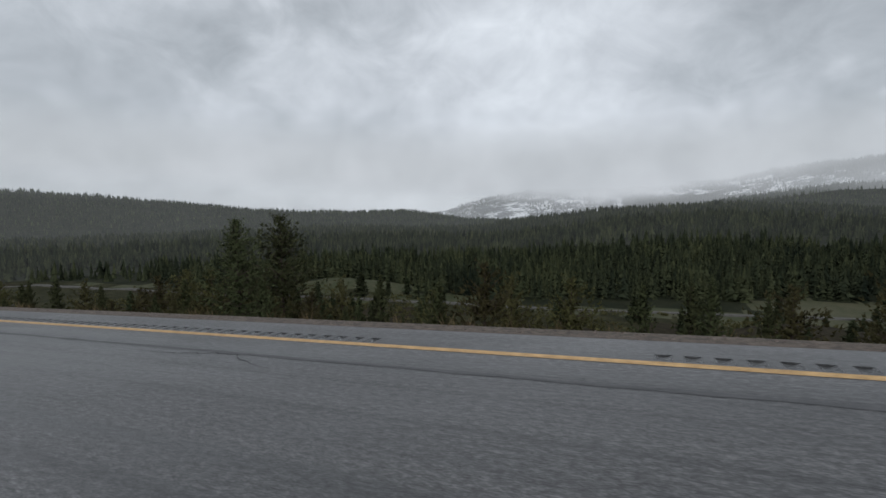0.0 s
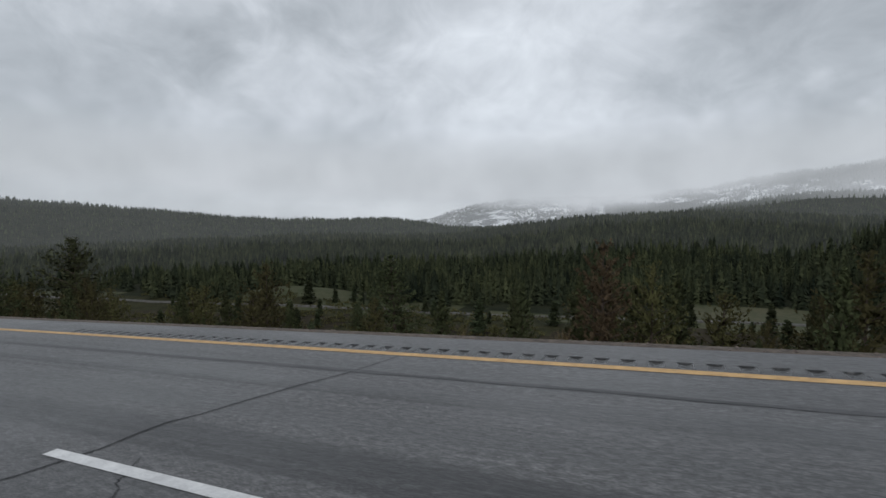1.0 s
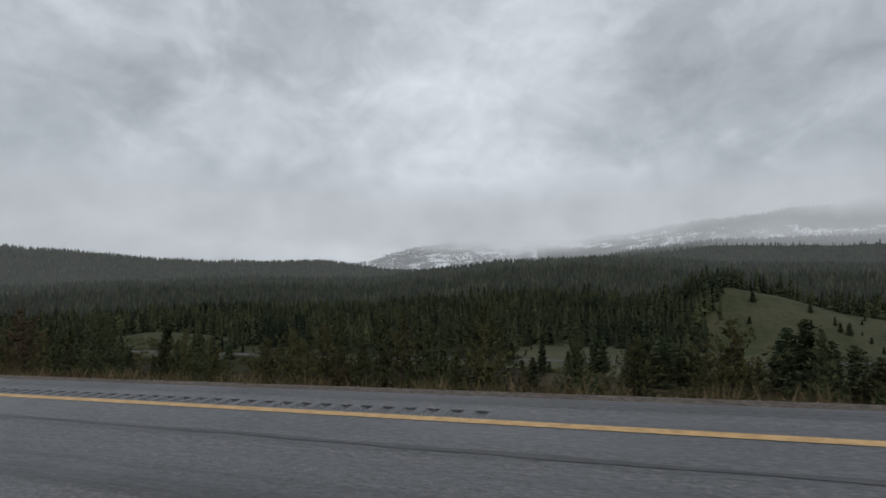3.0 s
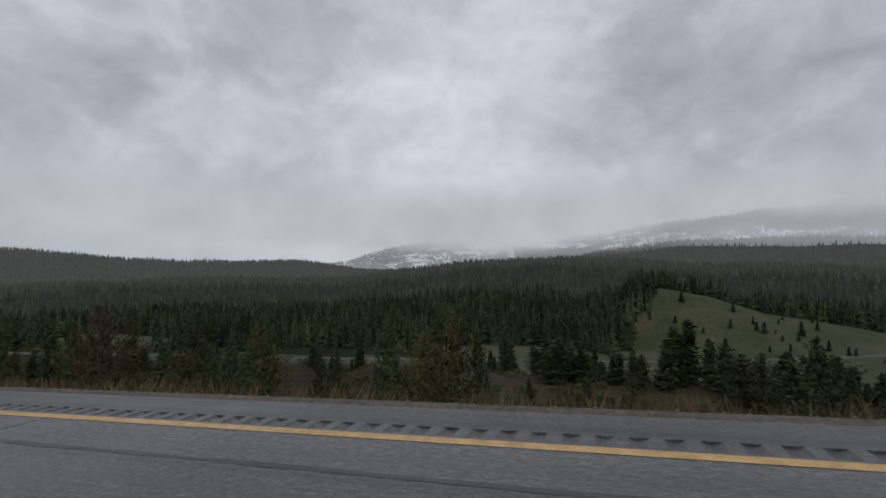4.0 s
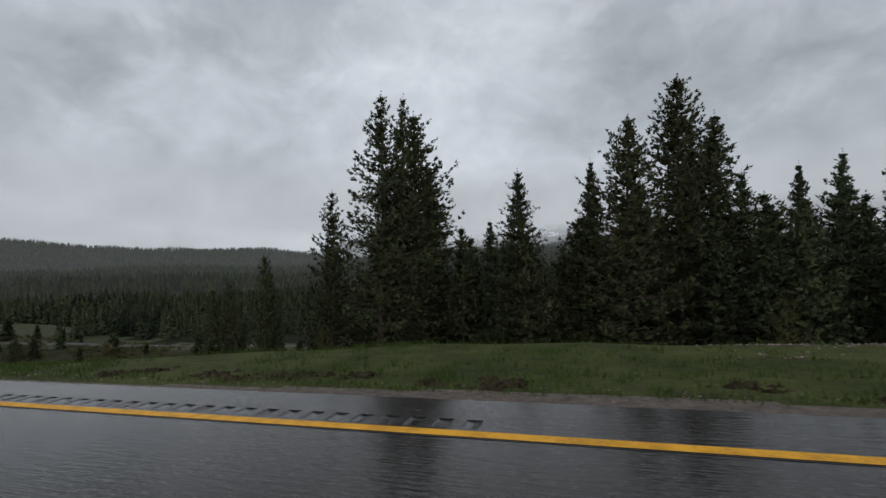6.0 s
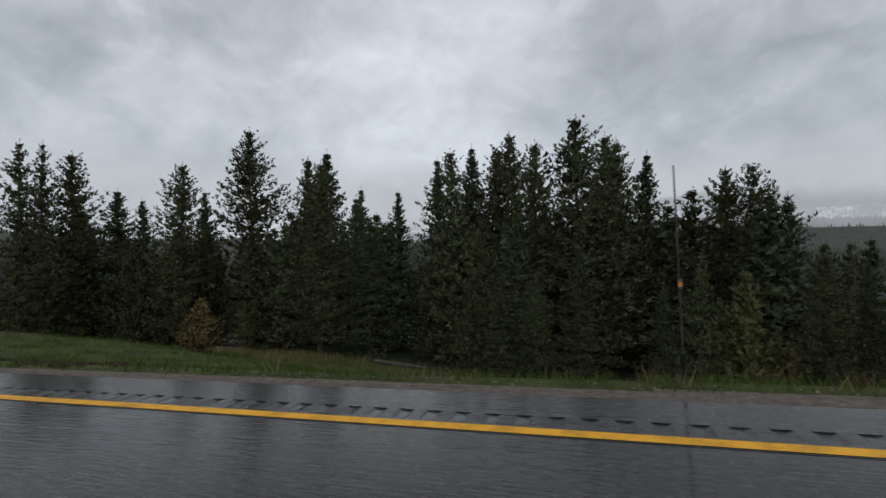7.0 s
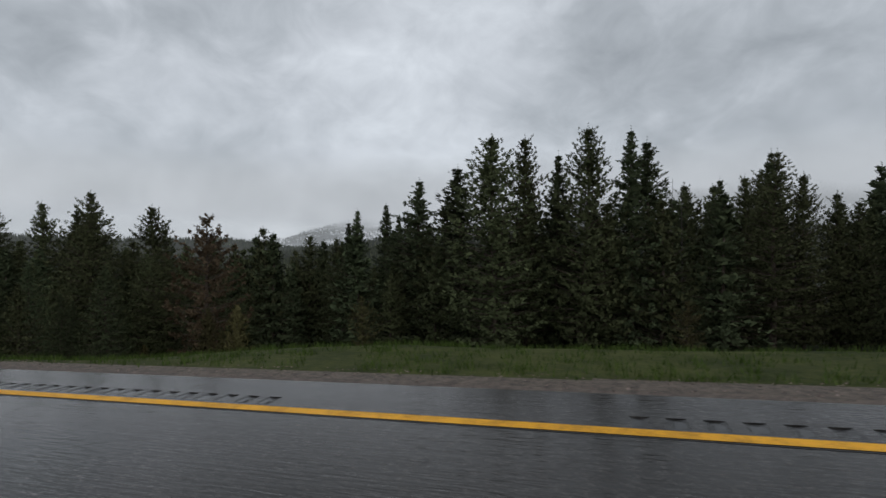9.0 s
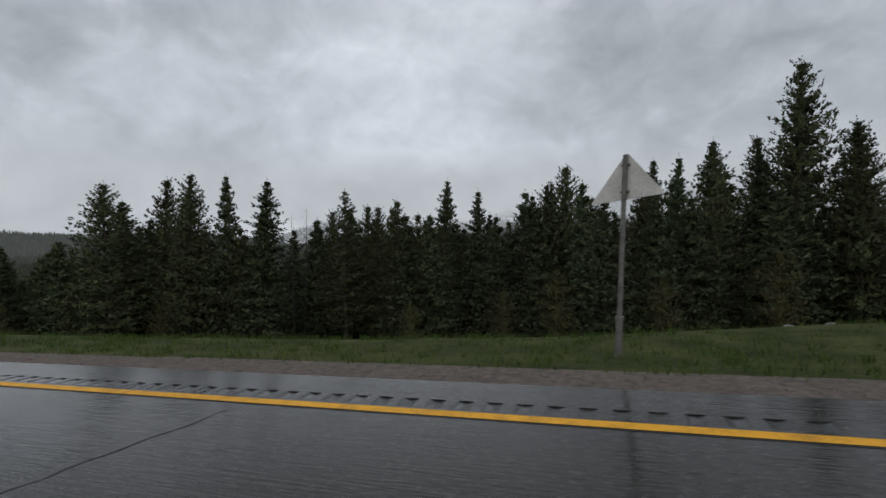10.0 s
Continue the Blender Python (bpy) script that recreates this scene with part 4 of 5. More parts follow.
# lower wood past the gap
stand([("p3", 232.5, 25.4, 5.4, .9), ("p2", 237.6, 22.1, 6.0, 1.15), ("p1", 240.3, 25.1, 6.7, 1.0), ("o1", 239.0, 27.5, 5.6, .8),
       ("s1", 250.7, 40.8, 6.7, .9), ("s1", 253.3, 41.5, 7.2, .9), ("s3", 257.6, 36.8, 5.7, 1.0), ("s3", 256.4, 38.0, 5.2, 1.0),
       ("p2", 246.0, 21.0, 2.4, 1.3), ("s1", 261.4, 29.8, 7.4, 1.25), ("s3", 263.4, 31.0, 6.2, 1.2), ("p1", 253.1, 18.0, 3.2, 1.0), ("p3", 247.7, 36.0, 4.0, 1.0), ("p1", 254.2, 30.0, 3.3, .9), ("s1", 257.0, 27.0, 4.3, 1.0), ("s1", 252.8, 33.0, 3.2, 1.1)])
# dense wood behind the long grass verge
stand([("s3", 265.6, 26.6, 7.5, 1.4), ("p1", 268.6, 22.9, 8.3, 1.25), ("p3", 269.9, 27.2, 9.1, .9), ("p1", 273.5, 25.6, 9.0, .95),
       ("s3", 271.8, 27.0, 7.8, .9), ("s1", 276.4, 27.1, 8.8, .9), ("s3", 277.7, 30.4, 8.7, 1.1), ("o1", 284.9, 31.0, 7.1, 1.15), ("p1", 287.3, 33.0, 5.7, .8), ("p3", 290.2, 36.0, 4.5, .8), ("p1", 291.6, 36.0, 3.8, .9), ("s3", 282.8, 35.7, 6.2, .9),
       ("p3", 286.2, 38.8, 6.8, .9), ("p3", 284.6, 36.0, 6.2, .9), ("s1", 289.0, 46.1, 9.5, 1.0)])
# wood behind the road sign
stand([("s1", 296.5, 31.1, 6.1, .95), ("s3", 299.1, 42.1, 6.6, 1.0), ("p1", 302.3, 41.0, 8.9, .95), ("s2", 301.0, 42.0, 7.6, .7),
       ("s1", 310.6, 49.8, 10.1, .9), ("s1", 311.2, 38.2, 8.3, .9), ("s1", 314.2, 39.9, 9.7, 1.0), ("p3", 317.1, 40.6, 9.7, .9),
       ("p1", 312.9, 33.0, 8.1, .9), ("s1", 316.4, 36.0, 7.6, 1.0), ("p3", 321.0, 33.0, 8.4, .9), ("p3", 318.4, 35.7, 13.9, .85), ("s3", 318.9, 37.5, 12.0, .9), ("s2", 322.5, 37.0, 9.5, .9), ("p1", 326.0, 34.0, 8.0, 1.0),
       ("p3", 304.4, 38.0, 5.5, 0.90), ("p1", 308.9, 40.0, 6.8, 0.90), ("p3", 280.6, 36.0, 6.0, 0.80), ("p1", 300.1, 42.0, 7.5, 0.90), ("s3", 295.3, 40.0, 4.9, 1.00)])
# trees on the knoll's edge where the wood begins
stand([("o1", 162.1, 26.4, 7.6, .85), ("p3", 160.0, 29.2, 3.7, .62), ("p3", 156.0, 26.7, 3.1, .60), ("p2", 166.3, 28.6, 7.5, .85),
       ("p3", 165.3, 29.9, 5.3, .6), ("p3", 154.9, 28.5, 1.8, .55), ("p3", 150.0, 27.5, .6, .62), ("p2", 151.0, 28.5, .9, .62), ("f2", 155.0, 36.0, -1.2, 1.0), ("f1", 159.5, 38.0, .6, 1.0), ("f2", 163.0, 36.0, 1.8, 1.0), ("f1", 166.5, 37.0, 3.0, 1.0), ("f2", 169.5, 38.0, 4.0, 1.0), ("f1", 161.0, 33.0, -.8, .9), ("f2", 172.0, 30.0, 2.0, 1.0), ("b1", 158.0, 24.0, -2.4, .7), ("b2", 163.5, 22.5, -2.2, .6), ("s3", 152.8, 31.0, -2.0, .8)])
# trees below the bend, rising from the steep slope
stand([("f1", 143.3, 64.6, -7.9, 0.90), ("f2", 149.4, 75.0, -12.1, 0.74), ("f2", 154.2, 84.0, -15.5, 0.73),
       ("f2", 154.8, 73.7, -9.9, 0.81), ("f2", 158.8, 79.6, -11.8, 0.88), ("f2", 164.6, 90.7, -16.2, 0.86), ("f1", 165.1, 82.9, -11.3, 0.77),
       ("f1", 159.8, 62.0, -7.2, 0.77), ("f2", 165.2, 71.4, -6.6, 0.92), ("f1", 170.4, 79.6, -4.3, 0.89), ("f2", 164.7, 62.9, -1.9, 0.88),
       ("f1", 141.7, 73.2, -13.1, 0.87), ("f1", 139.6, 89.9, -17.4, 0.75), ("f1", 124.6, 80.9, -16.7, 0.89), ("f1", 117.2, 83.7, -16.9, 0.75)])


def fill_wood():
    """The crowded lower trees between and behind the tall ones."""
    rng = random.Random(7)
    for i in range(120):
        u = 171 + 172 * (i + rng.random()) / 120
        v = rng.uniform(24, 52)
        top = rng.uniform(2.0, 6.0) - (1.4 if 222 < u < 262 else 0) + (1.6 if 178 < u < 218 or u > 266 else 0)
        if 224 < u < 233:
            top -= 3.0
        if v < 33:
            top = min(top, 4.2)
        H = top + GRADE * u - level(u, v)
        plant(rng.choice(["f1", "f2"]), u, v, max(3.5, H), rng.uniform(0, 6.28), rng.uniform(.85, 1.2))


def fringe():
    """Young pines along the front of the wood."""
    rng = random.Random(11)
    plant("g1", 198.4, 9.0, 1.95, 1.0, 1.1)
    for key, u, v, H in (("y2", 214.7, 8.0, 3.2), ("y1", 215.6, 8.0, 1.4), ("y2", 220.2, 8.0, 3.1), ("y1", 222.4, 8.0, 2.5), ("y2", 223.4, 8.0, 1.9), ("y1", 224.4, 8.0, 2.1), ("y2", 226.0, 8.0, 2.1),
                         ("r1", 228.2, 8.0, 1.7), ("y2", 230.5, 8.0, 2.8), ("y2", 232.0, 8.0, 1.6), ("y1", 233.6, 8.0, 1.6), ("y1", 260.0, 11.7, 2.5), ("y2", 257.8, 12.4, 2.6), ("y2", 258.9, 12.0, 1.5), ("y1", 251.9, 14.3, .9), ("y2", 249.6, 6.0, 1.3), ("y1", 156.2, 14.0, 4.2)):
        plant(key, u, v, H, rng.uniform(0, 6.28), rng.uniform(.85, 1.1))
    plant("r1", 226.8, 5.5, 1.6)
    for i in range(22):
        u = 207 + 42 * (i + rng.random()) / 22
        plant(rng.choice(["s2", "s3", "p3", "b1", "s2"]), u, 11 + 10 * (i * .618 % 1), min(rng.uniform(4.6, 8.0), 2.4 + GRADE * u - level(u, 11 + 10 * (i * .618 % 1))), rng.uniform(0, 6.28), rng.uniform(.8, 1.1))
    for u, v, H in ((300.5, 20, 3.2), (303.0, 22, 4.4), (308.0, 19, 3.4), (294, 23, 3.0), (278.0, 19, 3.0), (189.0, 22.5, 3.4), (262.0, 19, 3.6), (313.0, 21, 4.6)):
        plant("b2", u, v, H, rng.uniform(0, 6.28))
    for key, u, v, H in (("b1", 244.0, 8.0, 3.6), ("s2", 246.2, 9.5, 4.4), ("b1", 248.3, 8.0, 3.4), ("s2", 250.2, 10.0, 4.6), ("b1", 252.0, 8.6, 3.2), ("s2", 253.6, 11.0, 4.4), ("b2", 250.8, 7.2, 2.4),
                         ("f2", 232.8, 31.0, 8.5), ("f1", 234.2, 34.0, 8.5), ("f2", 250.1, 28.0, 6.5), ("f2", 242.8, 31.0, 9.5), ("f1", 245.0, 34.0, 9.5), ("f2", 259.0, 28.0, 6.5), ("f1", 261.0, 25.0, 5.5), ("f2", 264.5, 30.0, 8.0), ("f2", 296.0, 31.0, 9.0), ("f1", 293.5, 29.0, 7.5)):
        plant(key, u, v, H, rng.uniform(0, 6.28), rng.uniform(.9, 1.15))
    plant("r1", 255.7, 14.5, 7.5, .4, 1.15, label="pine with rust-brown dying needles at the grass edge")
    plant("p1", 243.5, 22.0, 8.6, slim=1.0)


def bank_trees():
    """Pines on the steep bank below the open stretch of road."""
    rng = random.Random(5)
    for key, u, v, top in (("p1", -24.3, 16.5, 3.2), ("p2", -30.5, 27.0, 3.8), ("b2", 8.4, 15.9, .6), ("o1", 17.9, 14.6, 1.0), ("r1", 27.7, 15.0, 1.1), ("b2", 29.6, 20.0, -.3),
                           ("r1", 54.4, 14.2, 1.1), ("b1", 64.8, 18.0, -.2), ("p2", 64.5, 12.0, .6), ("b1", 59.7, 16.0, -1.3), ("b2", 56.4, 12.0, -.5), ("b1", 69.2, 27.7, -.4), ("b2", 71.6, 33.9, -1.4), ("r1", 98.5, 10.5, 1.2), ("p2", 78.7, 36.0, -.9), ("b1", 86.3, 37.4, -3.0),
                           ("b1", 1.4, 9.0, .0), ("b2", 5.0, 8.0, .3), ("b1", 3.6, 14.0, -1.3), ("b2", 19.7, 10.0, -.6), ("b1", 34.5, 11.0, .3), ("b1", 43.2, 12.0, -.1), ("b2", 48.0, 12.0, -.4),
                           ("b1", 58.1, 14.0, -.5), ("b1", 62.3, 14.0, .7), ("b2", 51.5, 14.0, -.5), ("b1", 59.5, 20.0, -1.6), ("b2", 78.4, 9.0, .1), ("b1", 78.5, 14.0, -.9), ("b2", 35.5, 12.5, .6), ("b2", 37.8, 13.0, .2), ("b2", 41.0, 14.0, -1.0)):
        H = top + GRADE * u - level(u, v)
        plant(key, u, v, H, rng.uniform(0, 6.28), .85 if key == "r1" else 1.5 if key == "o1" else 1.15 if key[0] == "p" else .8, group="pines on the bank")
    for i in range(160):
        u = -90 + 205 * (i + rng.random()) / 160
        v = 5.5 + 24 * rng.random() ** 1.3
        top = rng.uniform(-3.7, -1.7) + 1.5 * float(hash_noise(np.array([u / 7.0]), np.array([.5]), 41)[0]) + .7 * (rng.random() < .12)
        H = top + GRADE * u - level(u, v)
        if H < 1.2:
            H = rng.uniform(1.0, 1.8)
        plant(rng.choice(["b1", "b1", "b2", "b2", "b1"]), u, v, H, rng.uniform(0, 6.28), rng.uniform(.75, 1.0), group="pines on the bank")
    for i in range(10):
        u = 112 + 42 * rng.random()
        v = rng.uniform(20, 34)
        H = max(2.0, rng.uniform(-9, -6.0) + GRADE * u - level(u, v))
        plant(rng.choice(["b1", "f2"]), u, v, H, rng.uniform(0, 6.28), .8, group="pines on the bank")


def valley_trees():
    rng = random.Random(3)
    spots = [(84, 198, 16), (87, 209, 18), (96, 189, 16), (97, 209, 17), (101, 203, 15), (103, 193, 15), (106, 196, 16), (110, 206, 14), (116, 196, 14), (118, 199, 12), (126, 187, 16), (133, 204, 16), (141, 199, 17),
             (145, 194, 21), (149, 205, 24), (155, 193, 19), (159, 197, 21), (162, 189, 19), (170, 196, 20), (172, 191, 20), (175, 192, 21), (179, 200, 17), (184, 204, 24), (186, 193, 24), (189, 198, 22),
             (194, 210, 19), (200, 209, 22), (204, 203, 22), (210, 199, 22), (207, 193, 20), (44, 212, 11), (30, 218, 10), (63, 225, 10), (66, 214, 9)]
    for i in range(70):
        spots.append((rng.uniform(-230, 240), rng.uniform(150, 250), rng.uniform(7, 15)))
    for i in range(46):
        spots.append((rng.uniform(95, 245), rng.gauss(200, 9), rng.uniform(8, 17)))
    for i in range(26):
        spots.append((rng.uniform(160, 250), rng.uniform(315, 392), rng.uniform(3.5, 9)))
    for u, v, H in spots:
        plant(rng.choice(["v1", "v1", "f1"]) if H > 13 else "v1", u, v + rng.uniform(-14, 10), H * rng.uniform(.7, 1.05), rng.uniform(0, 6.28), rng.uniform(1.4, 2.3), group="trees in the valley")


def valley_brush():
    """Low dark scrub on the valley floor below the road."""
    rng = np.random.default_rng(33)
    n = 5200
    u, v = rng.uniform(-260, 300, n), rng.uniform(110, 238, n)
    k = fbm(u, v, 24, 3, 51) > .48
    u, v = u[k], v[k]
    p = on_ground(u, v)
    c = np.repeat(p, 5, 0) + rng.normal(0, .8, (len(p) * 5, 3)) * np.array([1, 1, .25])
    d = np.tile([0, 0, 1.0], (len(c), 1))
    t = tuft_cloud(rng, c + np.array([0, 0, .6]), d, rng.uniform(.9, 1.9, len(c)), 4)
    tagged(new("scrub", tri_mesh("scrub", t, M_OLIVE)), "low dark scrub on the valley floor", "scrub", kind="stuff")


fill_wood()
fringe()
bank_trees()
valley_trees()
valley_brush()


# ---- valley road and truck ----
def build_valley_road():
    us = np.linspace(-700, 300, 170)
    vs = np.interp(us, *zip(*LANE))
    verts, faces = [], []
    for u, v in zip(us, vs):
        for dv in (-1.7, 1.7):
            x, y, _ = rp(u, v + dv)
            verts.append((x, y, level(u, v) + .6))
        for dv in (4.2, -4.2):
            x, y, _ = rp(u, v + dv)
            verts.append((x, y, level(u, v) - 2.5))
    for i in range(len(us) - 1):
        a = 4 * i
        faces += [(a, a + 4, a + 5, a + 1), (a + 1, a + 5, a + 6, a + 2), (a + 3, a + 7, a + 4, a)]
    ob = mesh_object("road", verts, faces, M_PATH)
    tagged(ob, "pale narrow road along the valley floor", "road", kind="structure")


build_valley_road()
M_TRUCK = plain("dark_truck_paint", (0.010, 0.010, 0.012), (0.03, 0.03, 0.033), 2, .4)
M_TYRE = plain("tyre_rubber", (0.008, 0.008, 0.008), (0.02, 0.02, 0.02), 4, .8)


def box_part(name, size, at, mat, parent, bevel=.06):
    bm = bmesh.new()
    bmesh.ops.create_cube(bm, size=1.0, matrix=Matrix.Translation(at) @ Matrix.Diagonal((*size, 1)))
    bmesh.ops.bevel(bm, geom=list(bm.edges), offset=bevel, segments=2, affect="EDGES")
    me = bpy.data.meshes.new(name)
    bm.to_mesh(me)
    bm.free()
    me.materials.append(mat)
    ob = new(name, me)
    ob.parent = parent
    return ob


def rod_part(name, r1, r2, a, b, mat, parent, seg=12):
    """A round bar from a to b."""
    a, b = Vector(a), Vector(b)
    d = b - a
    bm = bmesh.new()
    m = Matrix.Translation((a + b) / 2) @ d.to_track_quat("Z", "Y").to_matrix().to_4x4()
    bmesh.ops.create_cone(bm, segments=seg, radius1=r1, radius2=r2, depth=d.length, cap_ends=True, matrix=m)
    me = bpy.data.meshes.new(name)
    bm.to_mesh(me)
    bm.free()
    me.materials.append(mat)
    ob = new(name, me)
    ob.parent = parent
    return ob


def build_truck():
    u, v = 177.5, 298.3
    x, y, _ = rp(u, v)
    root = new("truck")
    root.matrix_basis = Matrix.Translation((x, y, level(u, v) + .6)) @ Matrix.Rotation(.40, 4, "Z")
    box_part("cargo_box", (6.2, 2.4, 2.5), (1.0, 0, 2.2), M_TRUCK, root)
    box_part("cab", (2.0, 2.3, 2.1), (-3.3, 0, 1.85), M_TRUCK, root, .15)
    box_part("chassis", (8.6, 1.0, .3), (-.2, 0, .8), M_TYRE, root)
    for wx in (-3.2, 1.8, 3.0):
        for wy in (-1.1, 1.1):
            rod_part("wheel", .5, .5, (wx, wy - .15, .5), (wx, wy + .15, .5), M_TYRE, root, 16)
    tagged(root, "dark box truck on the valley road", "truck")


build_truck()

# ---- roadside things ----
M_DARK = plain("dark_fibreglass", (0.03, 0.03, 0.03), (0.07, 0.07, 0.065), 5, .5)
M_AMBER = plain("amber_reflector", (0.50, 0.20, 0.04), (0.68, 0.30, 0.07), 9, .25)


def build_sign():
    """Back of a triangular road sign on a leaning post."""
    u, v = 305.55, 3.29
    x, y, _ = rp(u, v)
    root = new("road_sign")
    root.matrix_basis = Matrix.Translation((x, y, level(u, v) - .26)) @ Matrix.Rotation(-u / BEND, 4, "Z")
    foot, knee, tip = Vector((0, 0, 0)), Vector((.03, .11, .85)), Vector((.12, .48, 3.42))
    rod_part("base_sleeve", .056, .054, foot, knee, M_STEEL, root)
    rod_part("collar", .066, .066, knee - Vector((0, 0, .03)), knee + Vector((0, 0, .03)), M_STEEL, root)
    rod_part("post", .040, .038, knee, tip, M_STEEL, root)
    across = Vector((.84, -.54, .05)).normalized()
    up = (tip - knee).normalized()
    out = across.cross(up).normalized()
    top = tip + Vector((0, 0, .06)) - out * .055
    half, drop, t = .64, .80, .004
    # rounded triangle, apex up
    corners = [top, top - up * drop - across * half, top - up * (drop - .04) + across * half]
    mid = sum(corners, Vector()) / 3
    ring = []
    for i in range(3):
        c, p, n = corners[i], corners[i - 1], corners[(i + 1) % 3]
        for k in range(5):
            f = k / 4
            a, b = c + (p - c).normalized() * .06, c + (n - c).normalized() * .06
            ring.append(a * (1 - f) ** 2 + c * 2 * f * (1 - f) + b * f ** 2)
    n = len(ring)
    verts = [p - out * t for p in ring] + [p + out * t for p in ring]
    faces = [tuple(range(n)), tuple(range(2 * n - 1, n - 1, -1))] + [(i, i + n, (i + 1) % n + n, (i + 1) % n) for i in range(n)]
    mesh_object("sign_plate", verts, faces, M_SIGN_BACK, root, "pale scuffed aluminium back of the sign")
    rod_part("stiffener", .014, .014, top - up * .10 + out * .02, top - up * (drop - .02) + out * .02, M_STEEL, root, 6)
    for k in (.18, .62):
        rod_part("bolt", .014, .014, top - up * k + out * .0, top - up * k + out * .035, M_STEEL, root, 6)
        rod_part("bracket", .02, .02, top - up * (k + .04) - across * .07 + out * .03, top - up * (k + .04) + across * .07 + out * .03, M_STEEL, root, 6)
    tagged(root, "back of a pale triangular road sign on a leaning grey post", "road sign")


def build_marker():
    u, v = 212.45, 2.29
    x, y, _ = rp(u, v)
    root = new("snow_pole")
    root.matrix_basis = Matrix.Translation((x, y, level(u, v) - .10)) @ Matrix.Rotation(-u / BEND, 4, "Z")
    rod_part("pole_foot", .030, .026, (0, 0, 0), (-.01, .05, .45), M_TYRE, root)
    rod_part("pole", .014, .010, (-.01, .05, .45), (-.08, .36, 2.88), M_DARK, root, 8)
    box_part("reflector", (.052, .012, .062), (-.03, .13, 1.32), M_AMBER, root, .004)
    rod_part("reflector_clip", .022, .022, (-.028, .145, 1.26), (-.032, .155, 1.38), M_STEEL, root, 8)
    tagged(root, "thin snow pole with an amber reflector on the gravel edge", "marker post")


build_sign()
build_marker()


def lumps(rng, pts, sizes, flat=.65):
    """Small irregular eight-faced lumps as triangles."""
    n = len(pts)
    ax = np.array([[1, 0, 0], [0, 1, 0], [-1, 0, 0], [0, -1, 0]], float)
    rot = rng.uniform(0, 6.283, n)
    ring = []
    for k in range(4):
        a = rot + 1.5708 * k + rng.normal(0, .25, n)
        rr = sizes * rng.uniform(.6, 1.25, n)
        ring.append(pts + np.stack([rr * np.cos(a), rr * np.sin(a), sizes * flat * rng.uniform(-.1, .25, n)], -1))
    top = pts + np.stack([sizes * rng.normal(0, .25, n), sizes * rng.normal(0, .25, n), sizes * flat * rng.uniform(.7, 1.2, n)], -1)
    low = pts - np.stack([0 * sizes, 0 * sizes, sizes * .5], -1)
    tri = []
    for k in range(4):
        tri.append(np.stack([ring[k], ring[(k + 1) % 4], top], 1))
        tri.append(np.stack([ring[(k + 1) % 4], ring[k], low], 1))
    return np.stack(tri, 1).reshape(-1, 3, 3)


M_PEBBLE = needles("pebbles", (0.06, 0.050, 0.043), (0.32, 0.262, 0.22), .2)
M_CLOD = needles("soil_clods", (0.018, 0.014, 0.009), (0.070, 0.052, 0.034), .2)


def blades(rng, pts, length, lean, width):
    n = len(pts)
    a = rng.uniform(0, 6.283, n)
    side = np.stack([np.cos(a), np.sin(a), 0 * a], -1) * (width * rng.uniform(.6, 1.3, n))[:, None]
    L = length * rng.uniform(.5, 1.3, n)
    b = rng.uniform(0, 6.283, n)
    tip = pts + np.stack([np.cos(b) * lean * L * rng.uniform(.2, 1, n), np.sin(b) * lean * L * rng.uniform(.2, 1, n), L], -1)
    return np.stack([pts - side, pts + side, tip], 1)


def clumped(rng, n, u0, u1, v0, v1, per, spread, power=1.0):
    c = max(1, n // per)
    cu = rng.uniform(u0, u1, c)
    cv = v0 + (v1 - v0) * rng.uniform(0, 1, c) ** power
    u = np.repeat(cu, per) + rng.normal(0, spread, c * per)
    v = np.repeat(cv, per) + rng.normal(0, spread, c * per)
    return u, np.maximum(v, v0 - .1)


